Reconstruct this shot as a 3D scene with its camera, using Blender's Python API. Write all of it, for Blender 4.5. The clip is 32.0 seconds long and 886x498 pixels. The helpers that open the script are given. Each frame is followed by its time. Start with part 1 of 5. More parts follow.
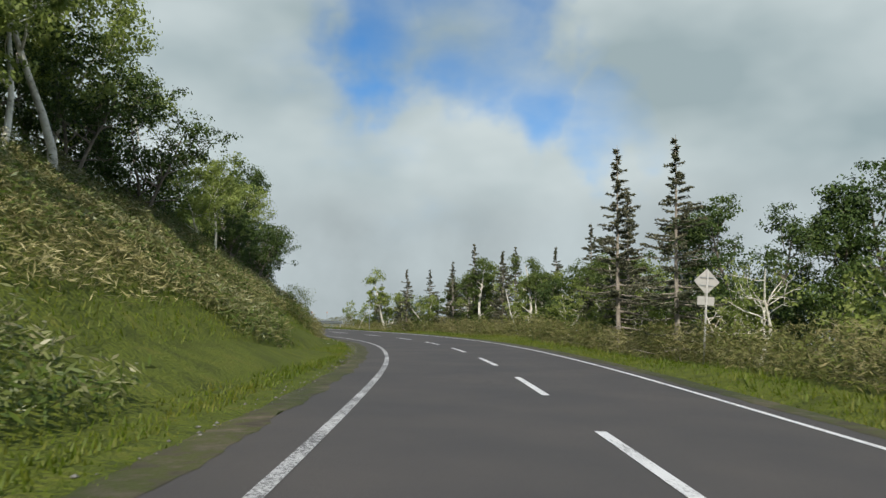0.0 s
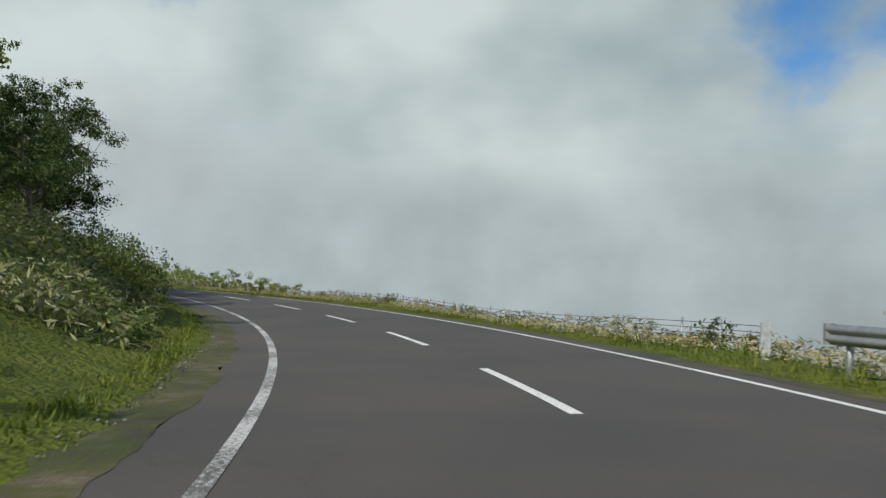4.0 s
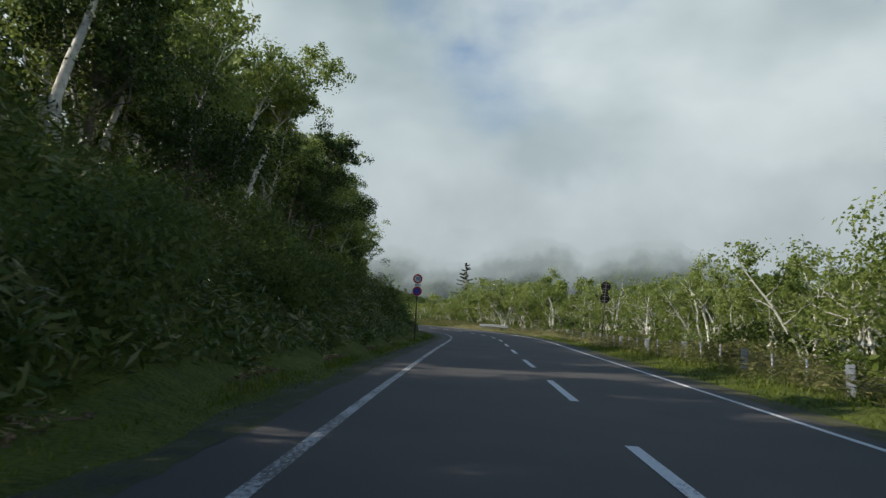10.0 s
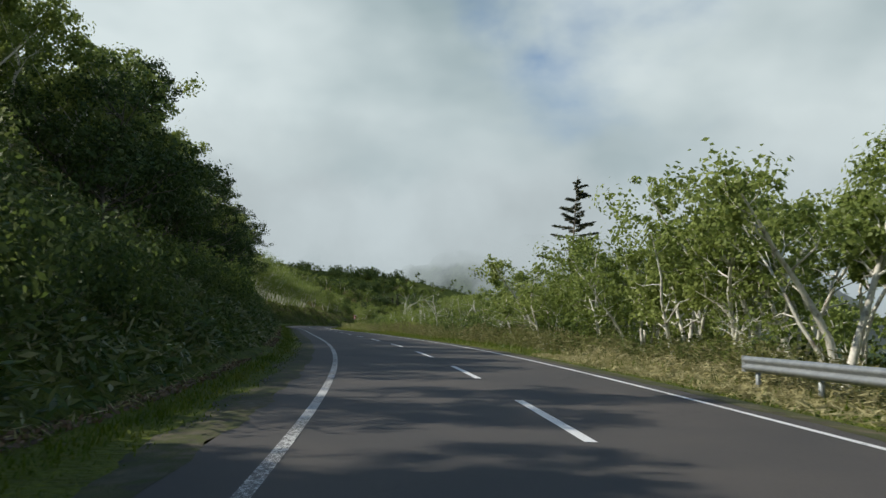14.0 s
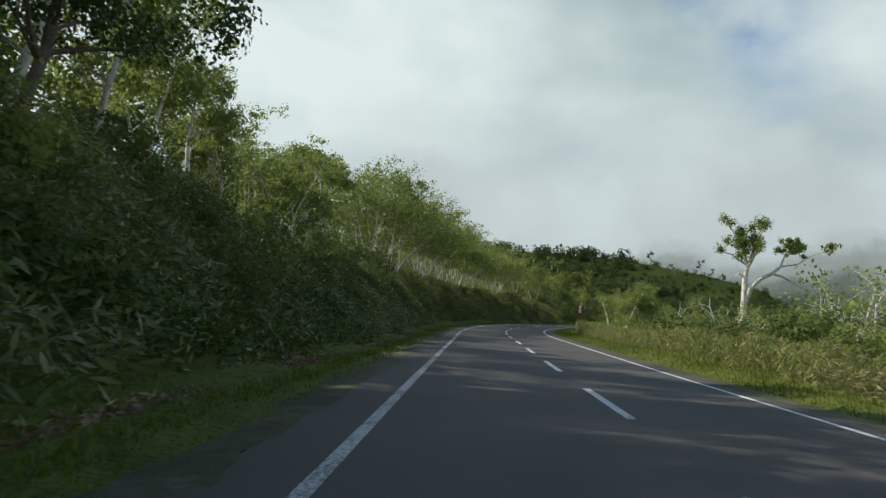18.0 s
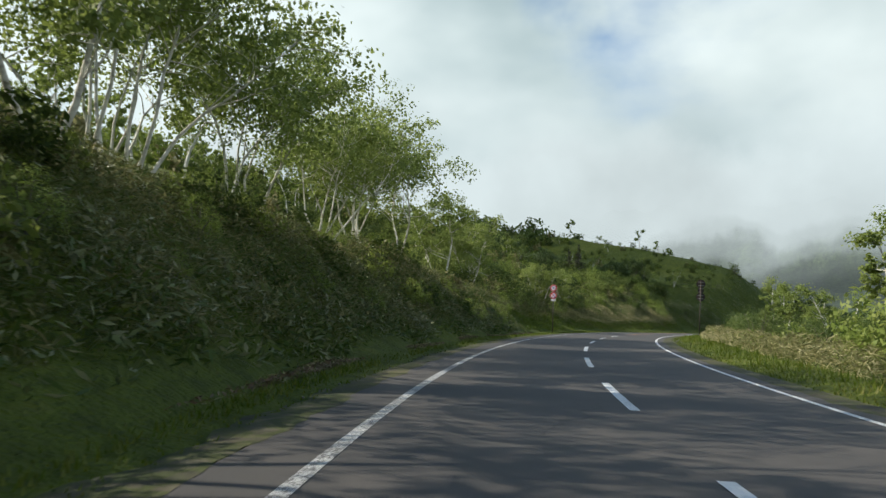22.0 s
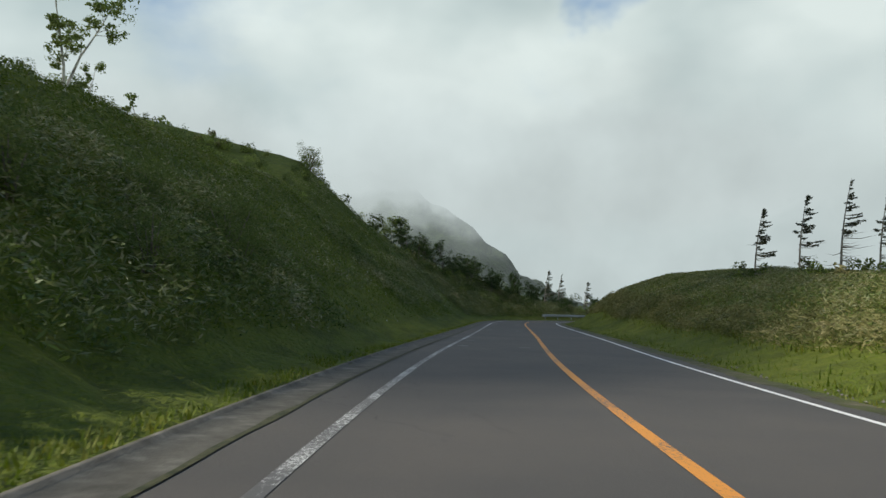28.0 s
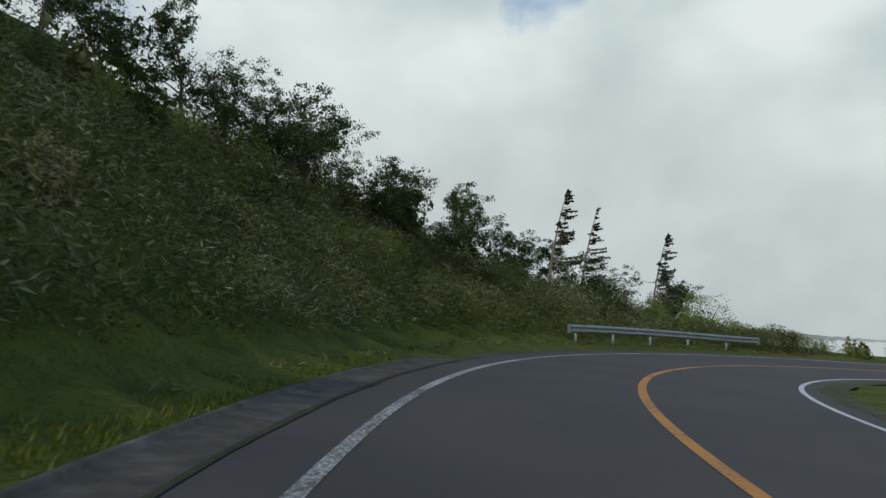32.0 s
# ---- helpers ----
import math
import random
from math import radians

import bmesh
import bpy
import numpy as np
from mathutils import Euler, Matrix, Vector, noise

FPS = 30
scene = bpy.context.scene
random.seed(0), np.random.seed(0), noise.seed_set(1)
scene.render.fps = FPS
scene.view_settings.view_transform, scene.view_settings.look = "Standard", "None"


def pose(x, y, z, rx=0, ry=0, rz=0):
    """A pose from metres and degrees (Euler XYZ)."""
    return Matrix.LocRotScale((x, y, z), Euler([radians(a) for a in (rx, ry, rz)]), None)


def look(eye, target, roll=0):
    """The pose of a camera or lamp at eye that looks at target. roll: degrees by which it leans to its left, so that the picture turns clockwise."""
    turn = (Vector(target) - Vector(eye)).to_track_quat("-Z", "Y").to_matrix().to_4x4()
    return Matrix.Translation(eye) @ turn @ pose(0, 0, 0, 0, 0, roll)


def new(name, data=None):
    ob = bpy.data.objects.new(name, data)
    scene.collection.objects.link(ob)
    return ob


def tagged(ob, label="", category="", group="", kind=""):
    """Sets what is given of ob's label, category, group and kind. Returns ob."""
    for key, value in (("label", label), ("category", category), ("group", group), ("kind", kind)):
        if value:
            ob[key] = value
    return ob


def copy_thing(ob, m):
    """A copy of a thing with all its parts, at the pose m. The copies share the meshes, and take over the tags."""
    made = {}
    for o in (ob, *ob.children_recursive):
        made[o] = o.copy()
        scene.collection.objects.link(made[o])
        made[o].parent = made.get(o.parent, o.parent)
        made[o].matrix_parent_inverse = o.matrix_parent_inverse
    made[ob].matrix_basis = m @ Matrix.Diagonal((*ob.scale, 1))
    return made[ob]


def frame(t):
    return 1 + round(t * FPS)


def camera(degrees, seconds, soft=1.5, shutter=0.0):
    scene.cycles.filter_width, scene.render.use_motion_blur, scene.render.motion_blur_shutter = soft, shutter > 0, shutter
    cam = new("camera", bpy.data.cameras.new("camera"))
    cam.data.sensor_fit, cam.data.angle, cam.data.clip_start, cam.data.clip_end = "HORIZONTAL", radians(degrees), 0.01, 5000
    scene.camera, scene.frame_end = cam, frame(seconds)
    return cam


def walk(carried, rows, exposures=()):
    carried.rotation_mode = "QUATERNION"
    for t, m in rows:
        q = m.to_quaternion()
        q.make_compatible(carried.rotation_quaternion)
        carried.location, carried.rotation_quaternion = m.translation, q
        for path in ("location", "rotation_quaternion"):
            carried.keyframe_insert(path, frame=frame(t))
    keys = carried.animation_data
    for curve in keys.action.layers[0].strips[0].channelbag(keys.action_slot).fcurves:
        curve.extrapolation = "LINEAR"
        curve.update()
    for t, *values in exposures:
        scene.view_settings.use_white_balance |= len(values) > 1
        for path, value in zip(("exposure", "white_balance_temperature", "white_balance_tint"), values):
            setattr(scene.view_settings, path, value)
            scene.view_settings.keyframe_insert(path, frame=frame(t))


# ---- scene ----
cam = camera(57.6, 32.0, soft=1.4, shutter=0.07)
PATH = [
    (0.0, -2.12, -0.00, 1.34, 0.1, 5.1, -0.4),
    (0.5, -2.40, 10.75, 1.33, 0.6, 5.2, -0.8),
    (1.0, -2.75, 21.49, 1.32, 1.0, 5.2, -0.9),
    (1.5, -3.33, 32.10, 1.31, 2.6, 5.3, -1.1),
    (2.0, -4.41, 42.66, 1.32, 3.6, 5.1, -1.1),
    (2.5, -6.32, 53.31, 1.35, 7.6, 4.4, -1.8),
    (3.0, -9.27, 63.69, 1.39, 15.4, 3.7, -1.8),
    (3.5, -13.10, 73.41, 1.45, 22.5, 3.4, -2.3),
    (4.0, -18.27, 82.99, 1.53, 29.5, 3.5, -2.2),
    (4.5, -24.62, 91.90, 1.61, 36.3, 3.6, -1.9),
    (5.0, -31.98, 100.11, 1.74, 42.1, 3.8, -1.6),
    (5.5, -40.16, 107.58, 1.92, 48.0, 4.1, -1.5),
    (6.0, -48.96, 114.02, 2.20, 54.2, 4.3, -1.7),
    (6.5, -58.19, 119.36, 2.53, 59.8, 4.4, -1.9),
    (7.0, -67.98, 123.82, 2.85, 64.8, 4.8, -1.2),
    (7.5, -78.29, 127.47, 3.14, 70.3, 4.9, 0.1),
    (8.0, -88.88, 130.38, 3.40, 75.0, 5.5, 1.0),
    (8.5, -99.56, 132.80, 3.65, 77.9, 5.5, 0.1),
    (9.0, -110.40, 135.00, 3.88, 79.7, 5.5, -0.5),
    (9.5, -121.65, 137.09, 4.09, 80.4, 5.6, -0.9),
    (10.0, -133.01, 139.18, 4.30, 81.1, 5.8, -1.0),
    (10.5, -144.28, 141.22, 4.48, 81.9, 5.8, -1.0),
    (11.0, -155.65, 143.35, 4.65, 81.6, 5.6, -0.2),
    (11.5, -167.52, 145.64, 4.80, 80.4, 5.5, -0.6),
    (12.0, -179.51, 148.02, 4.94, 80.0, 5.1, -1.6),
    (12.5, -191.05, 150.14, 5.09, 80.5, 5.5, -1.7),
    (13.0, -202.62, 151.84, 5.24, 82.7, 5.3, -1.8),
    (13.5, -214.53, 153.11, 5.40, 84.6, 5.8, -1.5),
    (14.0, -226.49, 153.72, 5.58, 86.2, 6.3, -1.6),
    (14.5, -238.42, 153.72, 5.81, 88.2, 6.0, -1.7),
    (15.0, -250.33, 153.21, 6.08, 90.2, 6.2, -1.9),
    (15.5, -262.24, 152.23, 6.36, 92.7, 5.5, -2.4),
    (16.0, -274.15, 150.91, 6.61, 95.5, 5.4, -2.5),
    (16.5, -286.18, 149.37, 6.85, 97.8, 5.4, -2.7),
    (17.0, -298.31, 147.87, 7.07, 99.3, 5.4, -2.7),
    (17.5, -310.51, 146.36, 7.28, 100.1, 5.4, -2.8),
    (18.0, -323.17, 144.65, 7.46, 100.4, 5.3, -2.3),
    (18.5, -335.32, 142.97, 7.62, 100.4, 5.2, -1.9),
    (19.0, -347.53, 141.32, 7.77, 100.3, 5.5, -1.4),
    (19.5, -360.07, 139.77, 7.93, 98.1, 5.9, -1.3),
    (20.0, -372.64, 138.22, 8.08, 97.8, 5.9, -0.8),
    (20.5, -385.22, 136.62, 8.25, 97.3, 5.6, -0.2),
    (21.0, -397.78, 135.42, 8.44, 96.3, 5.8, -0.4),
    (21.5, -410.18, 134.53, 8.64, 93.7, 5.6, -0.3),
    (22.0, -422.54, 134.32, 8.84, 91.2, 5.3, -0.6),
    (22.5, -434.83, 134.96, 9.00, 87.5, 5.2, -1.0),
    (23.0, -446.95, 136.21, 9.15, 82.8, 5.0, -0.7),
    (23.5, -458.68, 137.96, 9.27, 80.6, 4.7, -1.0),
    (24.0, -470.17, 140.24, 9.36, 78.6, 4.2, -1.3),
    (24.5, -481.60, 143.02, 9.41, 76.2, 4.3, -1.2),
    (25.0, -492.82, 146.30, 9.42, 73.3, 4.3, -1.1),
    (25.5, -503.78, 150.23, 9.41, 70.8, 3.8, -1.5),
    (26.0, -514.46, 154.67, 9.36, 68.5, 3.7, -1.4),
    (26.5, -524.98, 159.31, 9.30, 66.3, 3.9, -1.7),
    (27.0, -535.30, 164.25, 9.21, 64.4, 3.8, -1.5),
    (27.5, -545.44, 169.56, 9.10, 61.9, 3.6, -1.2),
    (28.0, -555.31, 175.29, 8.98, 59.4, 3.5, -0.9),
    (28.5, -564.92, 181.38, 8.83, 57.6, 3.4, -0.8),
    (29.0, -574.32, 187.73, 8.68, 54.6, 3.7, -1.5),
    (29.5, -583.39, 194.49, 8.51, 52.7, 3.7, -2.1),
    (30.0, -592.38, 201.25, 8.34, 51.5, 3.6, -2.2),
    (30.5, -601.60, 207.69, 8.17, 53.9, 3.6, -2.9),
    (31.0, -610.87, 214.03, 8.00, 54.7, 3.6, -3.0),
    (31.5, -620.13, 220.41, 7.86, 54.5, 3.5, -3.4),
    (32.0, -629.31, 226.95, 7.71, 53.9, 3.1, -4.0),
]
walk(cam, [(t, pose(x, y, z, 90 + p, r, w)) for t, x, y, z, w, p, r in PATH],
     exposures=[(0, 0.0, 6500, 9), (2.5, -0.14, 6500, 9), (6, -0.22, 6450, 8), (7, -0.3, 6380, 9), (9.5, -0.15, 6380, 9), (12.5, -0.15, 6400, 8), (15.5, -0.15, 6450, 8), (19, 0.08, 6500, 6), (21.5, 0.28, 6500, 7), (23, 0.25, 6500, 7), (25, 0.15, 6500, 7), (26.5, 0.08, 6550, 6), (28.5, 0.1, 6650, 6), (30.5, 0.03, 6650, 7), (32, 0.12, 6650, 9)])

# ---- world, sun ----
SUN_YAW, SUN_ELEV = 177.0, 38.0
world = bpy.data.worlds.new("world")
scene.world = world
world.use_nodes = True
wn, wl = world.node_tree.nodes, world.node_tree.links
wn.clear()


def wnode(kind, **kw):
    n = wn.new(kind)
    for k, v in kw.items():
        n.inputs[k].default_value = v
    return n


def wmath(op, a, b=None, clamp=False):
    n = wn.new("ShaderNodeMath")
    n.operation, n.use_clamp = op, clamp
    for i, v in enumerate((a, b)):
        if v is None:
            continue
        if isinstance(v, (int, float)):
            n.inputs[i].default_value = v
        else:
            wl.new(v, n.inputs[i])
    return n.outputs[0]


sky = wn.new("ShaderNodeTexSky")
sky.sky_type, sky.sun_disc = "NISHITA", False
sky.dust_density, sky.altitude = 0.4, 800.0
sky.sun_elevation, sky.sun_rotation = radians(SUN_ELEV), radians(-SUN_YAW)
tc = wn.new("ShaderNodeTexCoord")
sep = wn.new("ShaderNodeSeparateXYZ")
wl.new(tc.outputs["Generated"], sep.inputs[0])
mapping = wn.new("ShaderNodeMapping")
mapping.inputs["Scale"].default_value = (1.0, 1.0, 1.7)
mapping.inputs["Location"].default_value = (0.37, 0.1, 0.3)
wl.new(tc.outputs["Generated"], mapping.inputs["Vector"])
n1 = wnode("ShaderNodeTexNoise", Scale=2.6, Detail=6.0, Roughness=0.5)
n2 = wnode("ShaderNodeTexNoise", Scale=3.2, Detail=4.0, Roughness=0.45)
for n in (n1, n2):
    wl.new(mapping.outputs[0], n.inputs["Vector"])
# cover: thick near the horizon, gaps of blue higher up
gap = wmath("MULTIPLY", wmath("SUBTRACT", sep.outputs[2], 0.40), 1.5, True)
n3 = wnode("ShaderNodeTexNoise", Scale=7.0, Detail=4.0, Roughness=0.55)
wl.new(tc.outputs["Generated"], n3.inputs["Vector"])
ragged = wn.new("ShaderNodeVectorMath")
ragged.operation = "MULTIPLY_ADD"
wl.new(n3.outputs["Color"], ragged.inputs[0])
ragged.inputs[1].default_value = (0.24, 0.24, 0.24)
wl.new(tc.outputs["Generated"], ragged.inputs[2])
straight = wn.new("ShaderNodeVectorMath")
straight.operation = "SUBTRACT"
wl.new(ragged.outputs[0], straight.inputs[0])
straight.inputs[1].default_value = (0.12, 0.12, 0.12)
round_ = wn.new("ShaderNodeVectorMath")
round_.operation = "NORMALIZE"
wl.new(straight.outputs[0], round_.inputs[0])
for yaw, elev, reach, depth in ((3.0, 22.0, 5.5, 0.27), (-3.0, 19.8, 5.0, 0.27), (-7.5, 16.3, 4.4, 0.26), (-12.5, 12.8, 3.6, 0.23), (-2.0, 27.0, 6.0, 0.3), (49.5, 24.0, 4.5, 0.26), (86.0, 25.5, 5.0, 0.12)):
    dot = wn.new("ShaderNodeVectorMath")
    dot.operation = "DOT_PRODUCT"
    wl.new(round_.outputs[0], dot.inputs[0])
    dot.inputs[1].default_value = (-math.sin(radians(yaw)) * math.cos(radians(elev)), math.cos(radians(yaw)) * math.cos(radians(elev)), math.sin(radians(elev)))
    opening = wnode("ShaderNodeMapRange")
    opening.interpolation_type = "SMOOTHSTEP"
    wl.new(dot.outputs["Value"], opening.inputs[0])
    opening.inputs[1].default_value, opening.inputs[2].default_value = math.cos(radians(reach * 1.6)), math.cos(radians(reach * 0.2))
    opening.inputs[3].default_value, opening.inputs[4].default_value = 0.0, depth
    gap = wmath("MAXIMUM", gap, opening.outputs[0])
cover = wnode("ShaderNodeMapRange")
wl.new(wmath("SUBTRACT", n1.outputs[0], gap), cover.inputs[0])
cover.inputs[1].default_value, cover.inputs[2].default_value = 0.12, 0.43
cover.interpolation_type = "SMOOTHSTEP"
tone = wn.new("ShaderNodeValToRGB")
tone.color_ramp.elements[0].position, tone.color_ramp.elements[0].color = 0.34, (0.375, 0.47, 0.50, 1)
tone.color_ramp.elements[1].position, tone.color_ramp.elements[1].color = 0.64, (0.735, 0.815, 0.825, 1)
wl.new(n2.outputs[0], tone.inputs[0])
toward = wn.new("ShaderNodeVectorMath")
toward.operation = "DOT_PRODUCT"
wl.new(tc.outputs["Generated"], toward.inputs[0])
toward.inputs[1].default_value = (-math.sin(radians(SUN_YAW)), math.cos(radians(SUN_YAW)), 0.0)
bg_sky, bg_cloud = wnode("ShaderNodeBackground", Strength=0.115), wnode("ShaderNodeBackground", Strength=1.0)
deep = wn.new("ShaderNodeMix")
deep.data_type, deep.blend_type = "RGBA", "MULTIPLY"
deep.inputs[0].default_value = 1.0
deep.inputs[7].default_value = (0.48, 0.84, 1.12, 1)
wl.new(sky.outputs[0], deep.inputs[6])
wl.new(deep.outputs[2], bg_sky.inputs[0])
wl.new(tone.outputs[0], bg_cloud.inputs[0])
wl.new(wmath("ADD", wmath("MULTIPLY", toward.outputs["Value"], 0.10), 1.0), bg_cloud.inputs[1])  # clouds are brighter on the sun's side
mixw, outw = wn.new("ShaderNodeMixShader"), wn.new("ShaderNodeOutputWorld")
wl.new(cover.outputs[0], mixw.inputs[0])
wl.new(bg_sky.outputs[0], mixw.inputs[1])
wl.new(bg_cloud.outputs[0], mixw.inputs[2])
wl.new(mixw.outputs[0], outw.inputs[0])

sun = new("sun", bpy.data.lights.new("sun", "SUN"))
sun.data.energy, sun.data.angle, sun.data.color = 5.0, radians(0.6), (1.0, 0.93, 0.82)
away = Vector((-math.sin(radians(SUN_YAW)) * math.cos(radians(SUN_ELEV)), math.cos(radians(SUN_YAW)) * math.cos(radians(SUN_ELEV)), math.sin(radians(SUN_ELEV))))
sun.matrix_world = look(away * 300, (0, 0, 0))


# ---- materials ----
def material(name, roughness=0.8, metallic=0.0):
    m = bpy.data.materials.new(name)
    m.use_nodes = True
    bsdf = m.node_tree.nodes["Principled BSDF"]
    bsdf.inputs["Roughness"].default_value, bsdf.inputs["Metallic"].default_value = roughness, metallic
    bsdf.inputs["Specular IOR Level"].default_value = 0.3
    return m, m.node_tree.nodes, m.node_tree.links, bsdf


def ramp_node(nodes, stops):
    r = nodes.new("ShaderNodeValToRGB")
    el = r.color_ramp.elements
    while len(el) < len(stops):
        el.new(0.5)
    for e, (p, c) in zip(el, stops):
        e.position, e.color = p, (*c, 1)
    return r


def surface(name, stops, scale=6.0, detail=6.0, roughness=0.85, bump=0.3, bump_scale=40.0, metallic=0.0, big=None, bump_dist=0.02):
    """Two scales of noise for colour and one for relief, in metres of the world."""
    m, nodes, links, bsdf = material(name, roughness, metallic)
    geo = nodes.new("ShaderNodeNewGeometry")
    a = nodes.new("ShaderNodeTexNoise")
    a.inputs["Scale"].default_value, a.inputs["Detail"].default_value, a.inputs["Roughness"].default_value = scale, detail, 0.65
    links.new(geo.outputs["Position"], a.inputs["Vector"])
    r = ramp_node(nodes, stops)
    links.new(a.outputs[0], r.inputs[0])
    colour = r.outputs[0]
    if big:
        b = nodes.new("ShaderNodeTexNoise")
        b.inputs["Scale"].default_value, b.inputs["Detail"].default_value = big[0], 4.0
        links.new(geo.outputs["Position"], b.inputs["Vector"])
        r2 = ramp_node(nodes, [(0.35, big[1]), (0.65, big[2])])
        links.new(b.outputs[0], r2.inputs[0])
        mix = nodes.new("ShaderNodeMix")
        mix.data_type, mix.blend_type = "RGBA", "MULTIPLY"
        mix.inputs[0].default_value = 1.0
        links.new(colour, mix.inputs[6])
        links.new(r2.outputs[0], mix.inputs[7])
        colour = mix.outputs[2]
    links.new(colour, bsdf.inputs["Base Color"])
    if bump:
        c = nodes.new("ShaderNodeTexNoise")
        c.inputs["Scale"].default_value, c.inputs["Detail"].default_value = bump_scale, 3.0
        links.new(geo.outputs["Position"], c.inputs["Vector"])
        bn = nodes.new("ShaderNodeBump")
        bn.inputs["Strength"].default_value, bn.inputs["Distance"].default_value = bump, bump_dist
        links.new(c.outputs[0], bn.inputs["Height"])
        links.new(bn.outputs[0], bsdf.inputs["Normal"])
    return m


def leafy(name, stops, translucent=0.35, roughness=0.55, patch=0.25):
    """Leaves: each island of the mesh has its own shade, with slow drifts of tone from plant to plant."""
    m, nodes, links, bsdf = material(name, roughness)
    geo, info = nodes.new("ShaderNodeNewGeometry"), nodes.new("ShaderNodeObjectInfo")
    noise_ = nodes.new("ShaderNodeTexNoise")
    noise_.inputs["Scale"].default_value, noise_.inputs["Detail"].default_value = patch, 3.0
    links.new(geo.outputs["Position"], noise_.inputs["Vector"])

    def mth(op, a, b):
        n = nodes.new("ShaderNodeMath")
        n.operation = op
        for i, v in enumerate((a, b)):
            if isinstance(v, (int, float)):
                n.inputs[i].default_value = v
            else:
                links.new(v, n.inputs[i])
        return n.outputs[0]

    f = mth("ADD", mth("MULTIPLY", geo.outputs["Random Per Island"], 0.34),
            mth("ADD", mth("MULTIPLY", noise_.outputs[0], 0.86), mth("MULTIPLY", info.outputs["Random"], 0.14)))
    r = ramp_node(nodes, stops)
    links.new(mth("SUBTRACT", f, 0.15), r.inputs[0])
    links.new(r.outputs[0], bsdf.inputs["Base Color"])
    tr, mix, out = nodes.new("ShaderNodeBsdfTranslucent"), nodes.new("ShaderNodeMixShader"), nodes["Material Output"]
    links.new(r.outputs[0], tr.inputs[0])
    mix.inputs[0].default_value = translucent
    links.new(bsdf.outputs[0], mix.inputs[1])
    links.new(tr.outputs[0], mix.inputs[2])
    links.new(mix.outputs[0], out.inputs[0])
    return m


def worn_paint(name, colour, under, wear):
    m, nodes, links, bsdf = material(name, 0.6)
    geo = nodes.new("ShaderNodeNewGeometry")
    a = nodes.new("ShaderNodeTexNoise")
    a.inputs["Scale"].default_value, a.inputs["Detail"].default_value, a.inputs["Roughness"].default_value = 22.0, 8.0, 0.75
    b = nodes.new("ShaderNodeTexNoise")
    b.inputs["Scale"].default_value = 0.6
    for n in (a, b):
        links.new(geo.outputs["Position"], n.inputs["Vector"])
    add = nodes.new("ShaderNodeMath")
    add.operation = "MULTIPLY_ADD"
    links.new(b.outputs[0], add.inputs[0])
    add.inputs[1].default_value = 0.35
    links.new(a.outputs[0], add.inputs[2])
    r = ramp_node(nodes, [(wear, under), (wear + 0.10, colour)])
    links.new(add.outputs[0], r.inputs[0])
    links.new(r.outputs[0], bsdf.inputs["Base Color"])
    return m


M_ASPHALT = surface("asphalt", [(0.3, (0.062, 0.057, 0.053)), (0.7, (0.100, 0.092, 0.084))], scale=60, roughness=0.75, bump=0.35, bump_scale=160, big=(0.35, (0.82, 0.83, 0.85), (1.08, 1.05, 1.02)), bump_dist=0.006)
def add_cracks(m):
    """Thin dark cracks, only in some stretches."""
    nodes, links = m.node_tree.nodes, m.node_tree.links
    bsdf = nodes["Principled BSDF"]
    old = bsdf.inputs["Base Color"].links[0].from_socket
    geo = nodes.new("ShaderNodeNewGeometry")
    warp = nodes.new("ShaderNodeTexNoise")
    warp.inputs["Scale"].default_value, warp.inputs["Detail"].default_value = 1.3, 5.0
    links.new(geo.outputs["Position"], warp.inputs["Vector"])
    add = nodes.new("ShaderNodeVectorMath")
    add.operation = "MULTIPLY_ADD"
    links.new(warp.outputs["Color"], add.inputs[0])
    add.inputs[1].default_value = (1.1, 1.1, 0)
    links.new(geo.outputs["Position"], add.inputs[2])
    vor = nodes.new("ShaderNodeTexVoronoi")
    vor.feature = "DISTANCE_TO_EDGE"
    vor.inputs["Scale"].default_value = 0.16
    links.new(add.outputs[0], vor.inputs["Vector"])
    line = ramp_node(nodes, [(0.0, (0.55, 0.55, 0.55)), (0.0028, (1, 1, 1))])
    links.new(vor.outputs["Distance"], line.inputs[0])
    where = nodes.new("ShaderNodeTexNoise")
    where.inputs["Scale"].default_value = 0.09
    links.new(geo.outputs["Position"], where.inputs["Vector"])
    mask = ramp_node(nodes, [(0.5, (0, 0, 0)), (0.6, (1, 1, 1))])
    links.new(where.outputs[0], mask.inputs[0])
    mix = nodes.new("ShaderNodeMix")
    mix.data_type, mix.blend_type = "RGBA", "MULTIPLY"
    links.new(mask.outputs[0], mix.inputs[0])
    links.new(old, mix.inputs[6])
    links.new(line.outputs[0], mix.inputs[7])
    links.new(mix.outputs[2], bsdf.inputs["Base Color"])


add_cracks(M_ASPHALT)
M_SHOULDER = surface("shoulder_gravel", [(0.32, (0.045, 0.042, 0.030)), (0.43, (0.075, 0.068, 0.048)), (0.50, (0.065, 0.078, 0.020)), (0.58, (0.10, 0.088, 0.062)), (0.70, (0.15, 0.135, 0.10))], scale=1.7, detail=10, bump=0.9, bump_scale=24, big=(0.35, (0.7, 0.78, 0.6), (1.2, 1.1, 1.0)))
M_MOSS = surface("joint_moss", [(0.35, (0.02, 0.026, 0.010)), (0.65, (0.07, 0.07, 0.034))], scale=5, detail=8, bump=0.8, bump_scale=30)
M_WHITE = worn_paint("white_road_paint", (0.55, 0.55, 0.53), (0.10, 0.095, 0.09), 0.62)
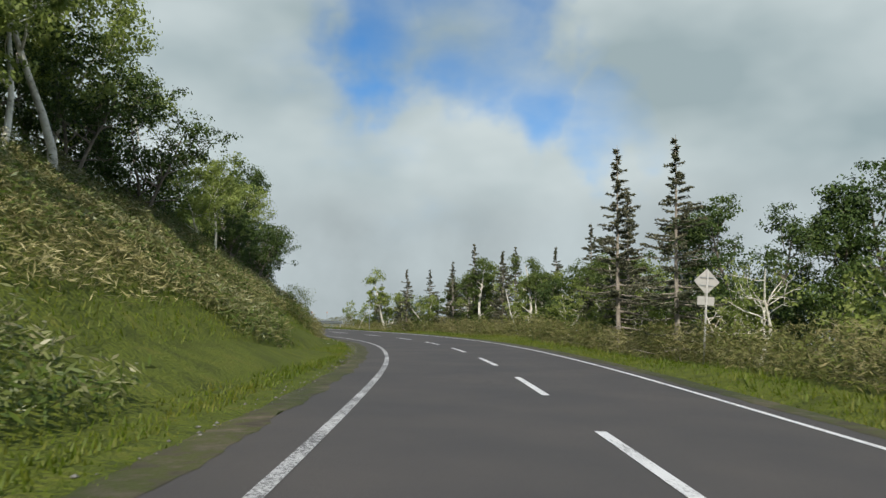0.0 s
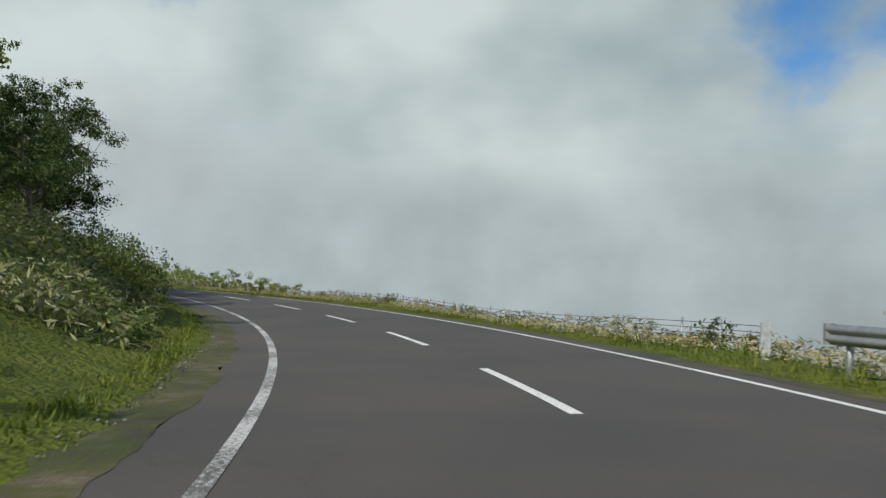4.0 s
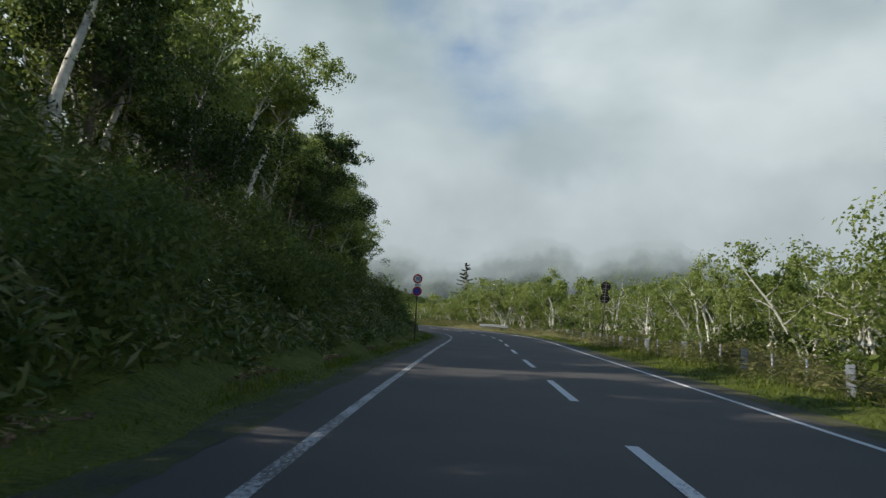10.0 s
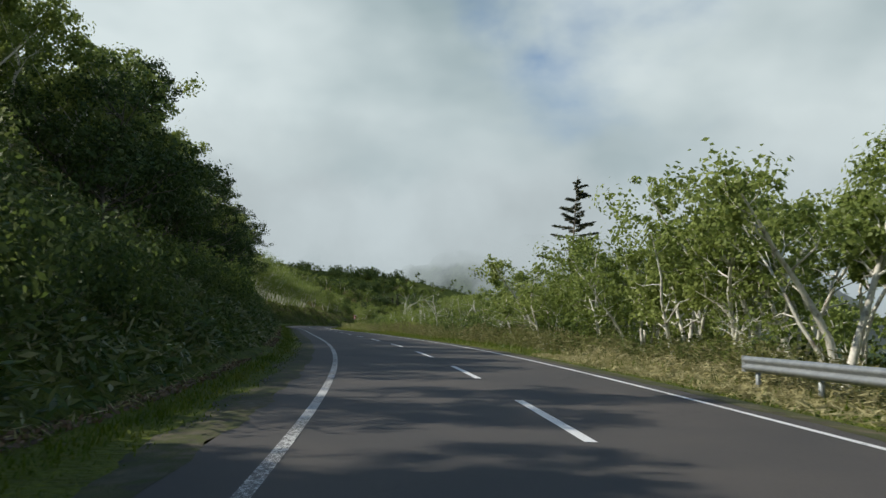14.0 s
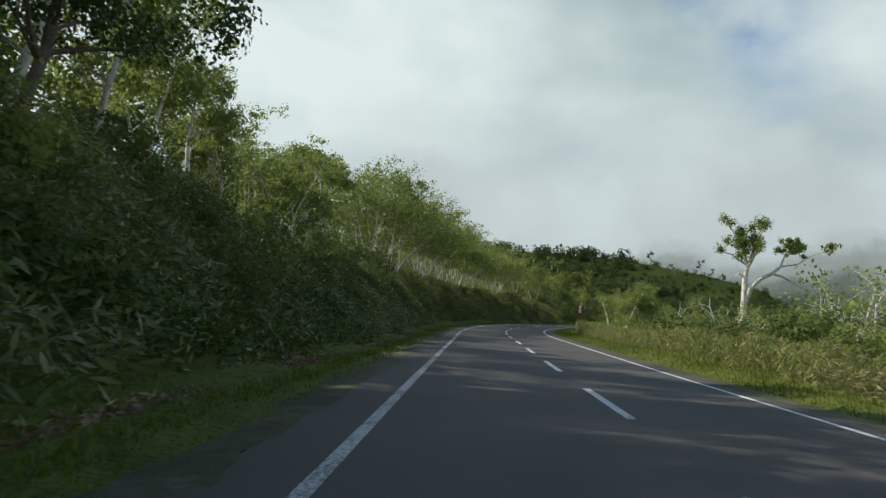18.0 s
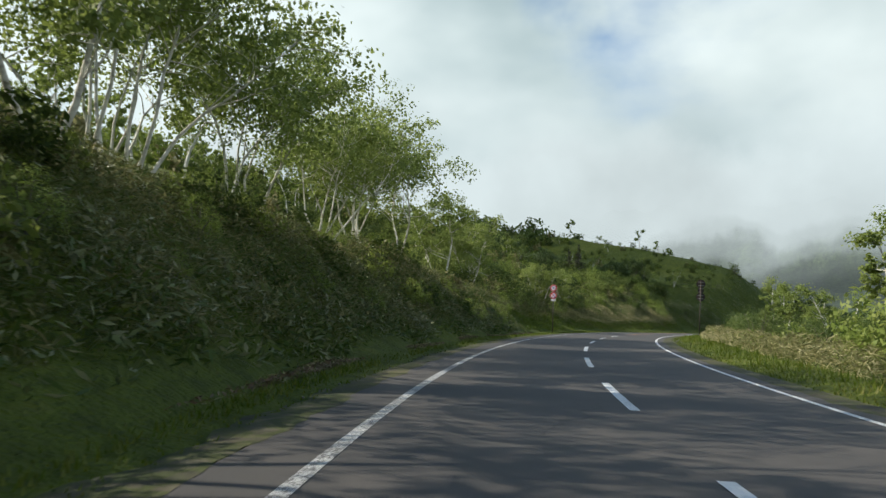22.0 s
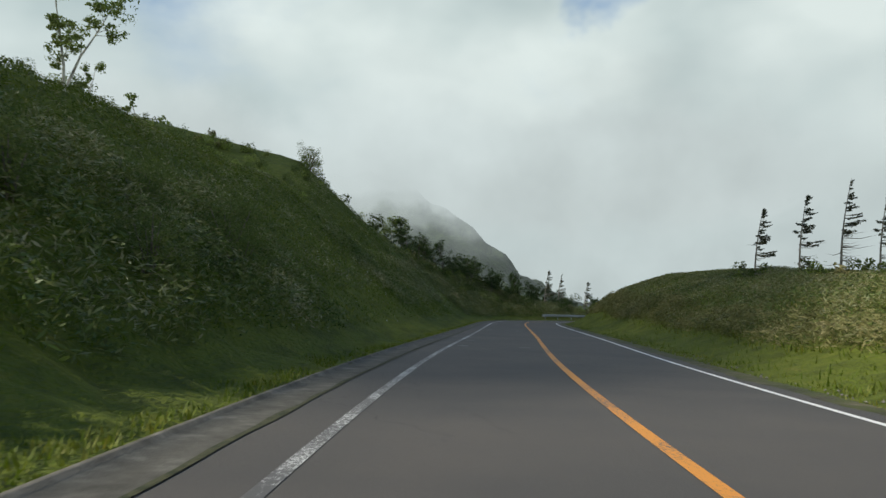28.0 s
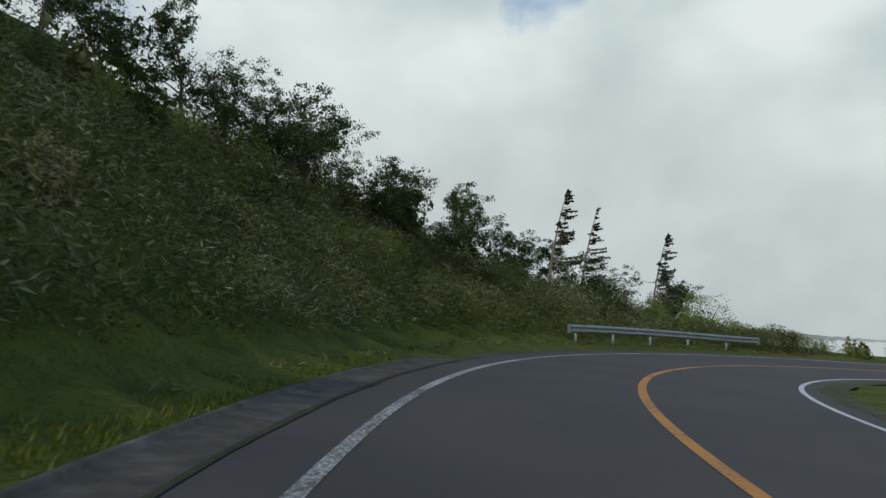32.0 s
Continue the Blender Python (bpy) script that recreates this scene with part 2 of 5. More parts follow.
M_WHITE_OLD = worn_paint("flaked_white_road_paint", (0.62, 0.62, 0.60), (0.09, 0.087, 0.085), 0.675)
M_DASH = worn_paint("white_dash_paint", (0.72, 0.72, 0.70), (0.10, 0.095, 0.09), 0.53)
M_ORANGE = worn_paint("orange_road_paint", (0.62, 0.25, 0.035), (0.10, 0.09, 0.08), 0.56)
M_GROUND = surface("grassy_ground", [(0.3, (0.056, 0.07, 0.008)), (0.55, (0.105, 0.13, 0.012)), (0.75, (0.15, 0.145, 0.027))], scale=1.2, detail=8, roughness=0.95, bump=0.9, bump_scale=9, big=(0.05, (0.8, 0.85, 0.75), (1.15, 1.1, 1.0)), bump_dist=0.15)
M_GRASS = leafy("verge_grass", [(0.1, (0.052, 0.09, 0.006)), (0.5, (0.108, 0.155, 0.010)), (0.9, (0.225, 0.21, 0.04))], 0.4)
M_SASA = leafy("dwarf_bamboo_leaves", [(0.2, (0.04, 0.068, 0.012)), (0.45, (0.10, 0.145, 0.027)), (0.62, (0.20, 0.215, 0.085)), (0.78, (0.38, 0.36, 0.22)), (0.9, (0.26, 0.18, 0.10))], 0.3, roughness=0.4, patch=0.35)
M_LEAF = leafy("birch_leaves", [(0.1, (0.10, 0.142, 0.03)), (0.5, (0.23, 0.285, 0.066)), (0.9, (0.385, 0.43, 0.14))], 0.48)
# darkened leaf colour: the deep shade of the woods is put into it
M_SHADE = leafy("shade_toned_leaves", [(0.1, (0.022, 0.042, 0.010)), (0.5, (0.048, 0.082, 0.016)), (0.9, (0.10, 0.135, 0.03))], 0.2)
M_BUSH = leafy("shrub_leaves", [(0.1, (0.046, 0.074, 0.018)), (0.5, (0.108, 0.152, 0.036)), (0.9, (0.215, 0.25, 0.08))], 0.5)
M_DRY = leafy("dry_bamboo_blades", [(0.12, (0.06, 0.065, 0.018)), (0.42, (0.155, 0.165, 0.05)), (0.7, (0.32, 0.28, 0.13)), (0.95, (0.48, 0.42, 0.24))], 0.35, patch=0.4)
M_STRAW = leafy("cut_straw", [(0.1, (0.20, 0.19, 0.07)), (0.45, (0.40, 0.36, 0.17)), (0.9, (0.62, 0.55, 0.33))], 0.3, patch=0.6)
M_LITTER = leafy("dead_leaves", [(0.1, (0.09, 0.055, 0.032)), (0.5, (0.20, 0.135, 0.085)), (0.9, (0.34, 0.25, 0.17))], 0.1, roughness=0.8, patch=0.5)
M_LIGHT = leafy("light_shrub_leaves", [(0.1, (0.095, 0.14, 0.026)), (0.5, (0.22, 0.285, 0.056)), (0.9, (0.38, 0.41, 0.125))], 0.48)
M_WOODS = surface("far_woods", [(0.35, (0.016, 0.030, 0.016)), (0.65, (0.042, 0.066, 0.028))], scale=0.03, detail=9, roughness=0.95, bump=1.0, bump_scale=0.06, bump_dist=8.0, big=(0.006, (0.75, 0.8, 0.8), (1.25, 1.2, 1.0)))
M_NEEDLE = leafy("spruce_needles", [(0.1, (0.034, 0.045, 0.022)), (0.5, (0.078, 0.084, 0.045)), (0.9, (0.165, 0.15, 0.095))], 0.15)
M_BIRCH = surface("birch_bark", [(0.33, (0.24, 0.21, 0.17)), (0.47, (0.62, 0.585, 0.51)), (0.7, (0.80, 0.77, 0.70))], scale=3.5, roughness=0.8, bump=0.5, bump_scale=25)
M_BARK = surface("grey_bark", [(0.3, (0.09, 0.075, 0.06)), (0.7, (0.22, 0.19, 0.16))], scale=5, roughness=0.9, bump=0.7, bump_scale=25)
M_SPRUCE_BARK = surface("spruce_bark", [(0.3, (0.17, 0.145, 0.12)), (0.7, (0.36, 0.32, 0.27))], scale=5, roughness=0.9, bump=0.7, bump_scale=25)
M_STONE = surface("grey_stone", [(0.3, (0.10, 0.095, 0.085)), (0.7, (0.26, 0.25, 0.23))], scale=14, roughness=0.9, bump=0.4, bump_scale=60)
M_STEEL = surface("galvanised_steel", [(0.3, (0.24, 0.26, 0.27)), (0.7, (0.37, 0.39, 0.40))], scale=4, roughness=0.5, bump=0.1, metallic=0.6)
M_CONCRETE = surface("gutter_concrete", [(0.33, (0.055, 0.052, 0.043)), (0.55, (0.10, 0.094, 0.08)), (0.7, (0.17, 0.16, 0.14))], scale=2.2, roughness=0.9, bump=0.5, bump_scale=40)
M_SIGN_BACK = surface("sign_back_metal", [(0.3, (0.34, 0.33, 0.31)), (0.7, (0.44, 0.43, 0.40))], scale=3, roughness=0.6, bump=0, metallic=0.2)
M_SIGN_DARK = surface("brown_sign_metal", [(0.3, (0.035, 0.025, 0.022)), (0.7, (0.055, 0.04, 0.035))], scale=3, roughness=0.6, bump=0)
M_SIGN_WHITE = surface("sign_white", [(0.3, (0.72, 0.72, 0.72)), (0.7, (0.80, 0.80, 0.80))], scale=3, roughness=0.4, bump=0)
M_SIGN_RED = surface("sign_red", [(0.3, (0.50, 0.02, 0.03)), (0.7, (0.58, 0.03, 0.035))], scale=3, roughness=0.4, bump=0)
M_SIGN_BLUE = surface("sign_blue", [(0.3, (0.02, 0.06, 0.40)), (0.7, (0.03, 0.08, 0.46))], scale=3, roughness=0.4, bump=0)

# ---- the road's line: headings every 10 m, heights and banks every 40 m ----
HEADINGS = [-1.28, -0.64, 0.0, 0.57, 1.66, 4.04, 6.66, 10.83, 16.19, 21.63, 27.32, 33.8, 39.72, 44.82, 50.05, 55.85, 62.17, 67.26, 71.12, 74.89, 77.36, 78.44, 79.3, 79.33, 79.41, 79.27, 78.84, 78.94, 78.66, 78.59, 79.83, 82.12, 84.36, 87.07, 89.4, 91.14, 93.18, 95.17, 96.79, 97.77, 97.59, 97.29, 97.21, 97.68, 98.06, 98.03, 98.0, 97.89, 98.09, 98.05, 96.3, 94.29, 91.87, 89.3, 87.15, 84.68, 82.34, 80.0, 77.63, 75.45, 73.24, 71.27, 68.55, 66.75, 64.78, 63.19, 61.01, 58.81, 57.09, 55.71, 54.46, 54.06, 54.49, 54.55, 54.57, 54.35, 53.12, 50.06, 39.19, 21.78, 3.74, -14.2, -30.0, -42.0, -50.0, -55.0, -58.0, -60.0, -60.0]
RISE = [-0.01, -0.11, -0.02, 0.18, 0.63, 1.6, 2.46, 3.15, 3.7, 4.29, 5.17, 5.86, 6.36, 6.9, 7.5, 7.94, 7.99, 7.74, 7.22, 6.64, 6.08, 5.27, 4.61, 3.97, 3.34]
BANK = [1.3, 2.4, -0.6, -1.7, -2.1, 1.5, 3.0, 2.3, 0.7, -0.3, -0.1, 1.0, 1.7, 1.3, 1.8, 1.3, 1.5, 0.7, 0.9, 0.5, 0.7, 2.2, 0.9, 0.5, 0.3]


def knots(kx, ky, x):
    ky = np.asarray(ky, float)
    step = kx[1] - kx[0]
    u = np.clip((x - kx[0]) / step, 0, len(kx) - 1)
    ext = np.concatenate([[2 * ky[0] - ky[1]], ky, [2 * ky[-1] - ky[-2]] * 2])
    j = np.minimum(np.floor(u).astype(int), len(kx) - 2)
    f = u - j
    a, b, c, d = ext[j], ext[j + 1], ext[j + 2], ext[j + 3]
    return b + 0.5 * f * (c - a + f * (2 * a - 5 * b + 4 * c - d + f * (3 * (b - c) + d - a)))


S0, S1 = -70.0, 850.0
SS = np.arange(S0, S1 + 0.5, 1.0)
TH = np.radians(knots(np.arange(-20, 861, 10.0), HEADINGS, np.clip(SS, -20, 860)))
RZ = knots(np.arange(-40, 921, 40.0), RISE, np.clip(SS, -40, 920))
RB = np.tan(np.radians(knots(np.arange(-40, 921, 40.0), BANK, np.clip(SS, -40, 920))))
RX = np.concatenate([[0], np.cumsum((-np.sin(TH[1:]) - np.sin(TH[:-1])) / 2)])
RY = np.concatenate([[0], np.cumsum((np.cos(TH[1:]) + np.cos(TH[:-1])) / 2)])
i0 = int(-S0)
RX, RY = RX - RX[i0], RY - RY[i0]


def place(s, d):
    """World x, y of a spot s metres along the road and d metres right of its centre."""
    s, d = np.asarray(s, float), np.asarray(d, float)
    x, y, c, sn = (np.interp(s, SS, a) for a in (RX, RY, np.cos(TH), np.sin(TH)))
    return x + c * d, y + sn * d


def heading(s):
    return math.degrees(float(np.interp(s, SS, TH)))


def road_z(s, d):
    return np.interp(s, SS, RZ) - np.asarray(d, float) * np.interp(s, SS, RB)


def locate(x, y):
    x, y = np.atleast_1d(np.asarray(x, float)), np.atleast_1d(np.asarray(y, float))
    s, d = np.empty(len(x)), np.empty(len(x))
    for a in range(0, len(x), 8000):
        q = (x[a:a + 8000, None] - RX[None]) ** 2 + (y[a:a + 8000, None] - RY[None]) ** 2
        j = q.argmin(1)
        ex, ey = x[a:a + 8000] - RX[j], y[a:a + 8000] - RY[j]
        along = np.clip(-np.sin(TH[j]) * ex + np.cos(TH[j]) * ey, -0.6, 0.6)
        s[a:a + 8000] = SS[j] + along
        side = np.cos(TH[j]) * ex + np.sin(TH[j]) * ey
        d[a:a + 8000] = np.where(side >= 0, 1, -1) * np.sqrt(np.maximum(q[np.arange(len(j)), j] - along ** 2, 0))
    return s, d


PAVE_L, PAVE_R = -4.35, 4.0
#            s     verge  steepness  crest  behind  (left bank)
LEFT_LOW = [(-70, 2.5, 0.75, 8, 0.25), (0, 2.8, 0.80, 7.5, 0.30), (35, 2.6, 0.80, 7.5, 0.3), (48, 2.2, 0.8, 6.5, 0.3), (55, 1.7, 0.8, 6, 0.3), (78, 1.7, 0.75, 5, 0.3), (92, 2.8, 0.5, 4, 0.3),
                 (110, 2.5, 0.6, 5, 0.4), (160, 2.2, 0.8, 5.4, 0.45), (240, 2.2, 0.95, 6.2, 0.45), (300, 2.2, 0.9, 5.6, 0.4), (330, 2.4, 0.8, 5, 0.45)]
LEFT_HIGH = [(400, 2.4, 0.75, 4.4, 0.45), (430, 2.4, 0.85, 4.8, 0.45), (470, 2.2, 0.8, 4.2, 0.45),
                 (500, 2.2, 1.1, 3.8, 0.5), (560, 2.4, 0.9, 3.6, 0.45), (590, 3.0, 0.5, 3, 0.45), (630, 2.6, 0.55, 4, 0.48), (660, 2.6, 0.80, 8, 0.25),
                 (690, 2.4, 0.85, 9.4, 0.2), (715, 2.4, 0.85, 10.5, 0.25), (726, 2.4, 0.86, 12, 0.28), (742, 2.4, 0.95, 18, 0.3), (750, 2.5, 0.9, 15, 0.28), (760, 2.6, 0.78, 10, 0.25), (775, 3.0, 0.5, 3, 0.0), (788, 3.0, 0.2, 0.6, -0.2), (850, 3.0, 0.2, 0.4, -0.3)]
LEFT = np.array(LEFT_LOW + LEFT_HIGH, float)
#             s   verge  slope   limit  (right side; a falling slope is negative)
RIGHT = np.array([(-70, 2, -0.08, -3), (60, 2, -0.08, -3), (95, 2, -0.15, -6), (130, 2.2, -0.38, -12), (190, 2.2, -0.25, -8), (240, 2.2, -0.12, -4), (400, 2.2, -0.1, -4),
                  (480, 2.2, -0.1, -4), (560, 2.2, -0.14, -6), (630, 2.5, -0.15, -6), (656, 2.4, -0.08, -2.5), (670, 2.2, 0.4, 3.5), (684, 2.2, 0.6, 3.9), (706, 2.2, 0.65, 4.0), (728, 2.2, 1.2, 5.6), (750, 2.2, 1.2, 5.6), (764, 2, 0.1, 0.6), (850, 2, -0.05, -2)], float)
np.random.seed(3)
WAVES = [(np.random.uniform(0.05, 0.6), np.random.uniform(0, 6.28), np.random.uniform(0, 6.28)) for _ in range(14)]


def bumps(x, y):
    h = 0
    for k, a, ph in WAVES:
        h = h + np.sin(k * (x * math.cos(a) + y * math.sin(a)) + ph) * 0.05 / (k + 0.12)
    return h * 0.5


def height(x, y, sd=None):
    s, d = locate(x, y) if sd is None else sd
    lv, lt, lc, lb = (np.interp(s, LEFT[:, 0], LEFT[:, k]) for k in (1, 2, 3, 4))
    rv, rt, rl = (np.interp(s, RIGHT[:, 0], RIGHT[:, k]) for k in (1, 2, 3))
    ul = np.maximum(-d + PAVE_L - lv, 0)
    run = lc / lt
    hl = lt * np.minimum(ul, run)
    over = np.maximum(ul - run, 0)
    hl = hl + lb * 90 * (1 - np.exp(-over / 90))
    hl = hl - 110 * np.clip((-d - 24) / 130, 0, 1) ** 1.1 * np.clip((s - 772) / 14, 0, 1)  # dropped beyond the hairpin so no far ground shows from the camera
    ur = np.maximum(d - PAVE_R - rv, 0)
    lim = np.where(np.abs(rl) < 0.3, 0.3, np.abs(rl))
    hr = np.sign(rt) * lim * (1 - np.exp(-ur * np.abs(rt) / lim))
    hr = hr - 130 * np.clip((d - 45) / 260, 0, 1) ** 1.3
    far = np.clip((np.abs(d) - 5.0) / 4.0, 0, 1)
    edge = np.where(d < 0, d < PAVE_L, d > PAVE_R)
    z = road_z(s, np.clip(d, PAVE_L, PAVE_R)) + np.where(d < 0, hl, hr) + bumps(x, y) * far
    z = z - np.where(edge, 0.05 - 0.1 * np.clip((np.abs(d) - 4.4) / 1.5, 0, 1), 0.35)
    return z


# ---- mesh helpers ----
def mesh_from(name, verts, faces, mat=None, smooth=False):
    """A mesh from arrays of vertices and of equal-sized faces."""
    verts, faces = np.asarray(verts, np.float32), np.asarray(faces, np.int32)
    me = bpy.data.meshes.new(name)
    me.vertices.add(len(verts))
    me.vertices.foreach_set("co", verts.ravel())
    me.loops.add(faces.size)
    me.loops.foreach_set("vertex_index", faces.ravel())
    me.polygons.add(len(faces))
    me.polygons.foreach_set("loop_start", np.arange(len(faces), dtype=np.int32) * faces.shape[1])
    me.polygons.foreach_set("loop_total", np.full(len(faces), faces.shape[1], np.int32))
    if smooth:
        me.polygons.foreach_set("use_smooth", np.ones(len(faces), bool))
    me.update(calc_edges=True)
    if mat:
        me.materials.append(mat)
    return me


def child(name, me, parent, label=""):
    ob = new(name, me)
    ob.parent = parent
    return tagged(ob, label)


def part(name, bm, mat, parent, label="", smooth=False):
    me = bpy.data.meshes.new(name)
    bm.to_mesh(me)
    bm.free()
    me.materials.append(mat)
    if smooth:
        for p in me.polygons:
            p.use_smooth = True
    return child(name, me, parent, label)


def ribbon(name, s, d_of, lift, mat):
    """A strip along the road: s values, a list of lateral offsets (numbers or arrays) and one lift above the road, or one for each offset."""
    s = np.asarray(s, float)
    n, k = len(s), len(d_of)
    lifts = lift if isinstance(lift, (list, tuple)) else [lift] * k
    V = []
    for d, up in zip(d_of, lifts):
        d = np.broadcast_to(np.asarray(d, float), (n,))
        x, y = place(s, d)
        V.append(np.stack([x, y, road_z(s, np.clip(d, PAVE_L, PAVE_R)) + up], 1))
    V = np.stack(V, 1).reshape(-1, 3)
    i = np.arange(n - 1)[:, None] * k + np.arange(k - 1)[None]
    i = i.ravel()
    return mesh_from(name, V, np.stack([i, i + 1, i + k + 1, i + k], 1), mat, True)


# ---- ground: one sheet, fine by the road, coarse to the horizon ----
def axis(lo, hi, step, reach):
    out = [np.arange(lo, hi + step, step)]
    grow = step * 1.09 ** np.arange(1, 80)
    c = np.cumsum(grow)
    c = c[c < reach]
    return np.concatenate([(lo - c)[::-1], out[0], out[0][-1] + c])


gx, gy = axis(-700, 60, 1.7, 2600), axis(-90, 330, 1.7, 2600)
GX, GY = np.meshgrid(gx, gy)
nx, ny = len(gx), len(gy)
GZ = height(GX.ravel(), GY.ravel())
idx = (np.arange(ny - 1)[:, None] * nx + np.arange(nx - 1)[None]).ravel()
ground = new("ground", mesh_from("ground", np.stack([GX.ravel(), GY.ravel(), GZ], 1), np.stack([idx, idx + 1, idx + nx + 1, idx + nx], 1), M_GROUND, True))
tagged(ground, "grassy mountainside ground rising beside the road", "ground", kind="structure")

# ---- road ----
road = new("road", ribbon("road", np.arange(-68, 849, 1.0), [PAVE_L, -3.5, -1.75, 0, 1.75, 3.45, PAVE_R], 0.0, M_ASPHALT))
tagged(road, "worn grey asphalt two-lane mountain road", "road", kind="structure")
for name, d, w, mat, s0, s1 in (("edge_line", -3.51, 0.155, M_WHITE, -68, 560), ("edge_line", -3.51, 0.16, M_WHITE_OLD, 559, 721), ("edge_line", -3.51, 0.155, M_WHITE, 720, 849), ("edge_line", 3.45, 0.13, M_DASH, -68, 849)):
    child(name, ribbon(name, np.arange(s0, s1, 1.0), [d - w / 2, d + w / 2], 0.006, mat), road, "worn white edge line")
for k in range(-6, 59):
    child("lane_dash", ribbon("lane_dash", np.linspace(10 * k - 4.1, 10 * k + 0.8, 5), [-0.08, 0.08], 0.007, M_DASH), road)
child("centre_line", ribbon("centre_line", np.arange(587, 849, 1.0), [-0.085, 0.085], 0.007, M_ORANGE), road, "solid orange no-overtaking line")
def frayed(s):
    return 0.10 * np.sin(s * 0.9) * np.sin(s * 0.37 + 1) + 0.07 * np.sin(s * 3.1) * np.sin(s * 1.7)


shoulder_s = np.arange(-68, 849, 0.4)
fray = frayed(shoulder_s)
for s0, s1 in ((-68, 649), (761, 849)):
    q = np.arange(s0, s1, 0.4)
    child("shoulder", ribbon("shoulder", q, [PAVE_L - 0.75 + 1.8 * frayed(q), PAVE_L - 0.3, PAVE_L + 0.06 + 0.8 * frayed(1.7 * q)], [-0.035, 0.002, 0.004], M_SHOULDER), road, "dirt and moss shoulder strip")
child("shoulder", ribbon("shoulder", shoulder_s, [PAVE_R - 0.1 + fray, PAVE_R + 0.25, PAVE_R + 0.55], [0.004, -0.004, -0.02], M_SHOULDER), road, "gravel and moss shoulder strip")

# ---- plants ----
def tube(path, radii, sides=6):
    """Vertices and quads of a bent, tapered tube."""
    path = np.asarray(path, float)
    V, F = [], []
    for i, p in enumerate(path):
        t = path[min(i + 1, len(path) - 1)] - path[max(i - 1, 0)]
        t = t / (np.linalg.norm(t) + 1e-9)
        a = np.cross(t, (0.3, 1, 0.1))
        a = a / (np.linalg.norm(a) + 1e-9)
        b = np.cross(t, a)
        for k in range(sides):
            w = 2 * math.pi * k / sides
            V.append(p + radii[i] * (math.cos(w) * a + math.sin(w) * b))
    for i in range(len(path) - 1):
        for k in range(sides):
            q = i * sides + k
            r = i * sides + (k + 1) % sides
            F.append((q, r, r + sides, q + sides))
    return V, F


def join(pieces):
    V, F, n = [], [], 0
    for v, f in pieces:
        V.append(np.asarray(v, float))
        F.append(np.asarray(f, int) + n)
        n += len(v)
    return np.concatenate(V), np.concatenate(F)


def leaves(rng, centres, length, width, up=0.4, axis_dir=None, out=None):
    """One pointed four-cornered leaf at each centre; out: the way its clump bulges there."""
    n = len(centres)
    nrm = rng.normal(size=(n, 3))
    if out is not None:
        nrm = nrm * 0.5 + out
    nrm[:, 2] += up
    nrm /= np.linalg.norm(nrm, axis=1)[:, None]
    ax = rng.normal(size=(n, 3)) if axis_dir is None else axis_dir
    ax = ax - (ax * nrm).sum(1)[:, None] * nrm
    ax /= np.linalg.norm(ax, axis=1)[:, None] + 1e-9
    sd = np.cross(nrm, ax)
    L = (length * rng.uniform(0.6, 1.4, n))[:, None]
    Wd = (width * rng.uniform(0.7, 1.3, n))[:, None]
    c = np.asarray(centres)
    V = np.stack([c - ax * L / 2, c + sd * Wd / 2 - nrm * Wd * 0.15, c + ax * L / 2 - nrm * L * 0.12, c - sd * Wd / 2 - nrm * Wd * 0.15], 1).reshape(-1, 3)
    return V, np.arange(4 * n).reshape(-1, 4)


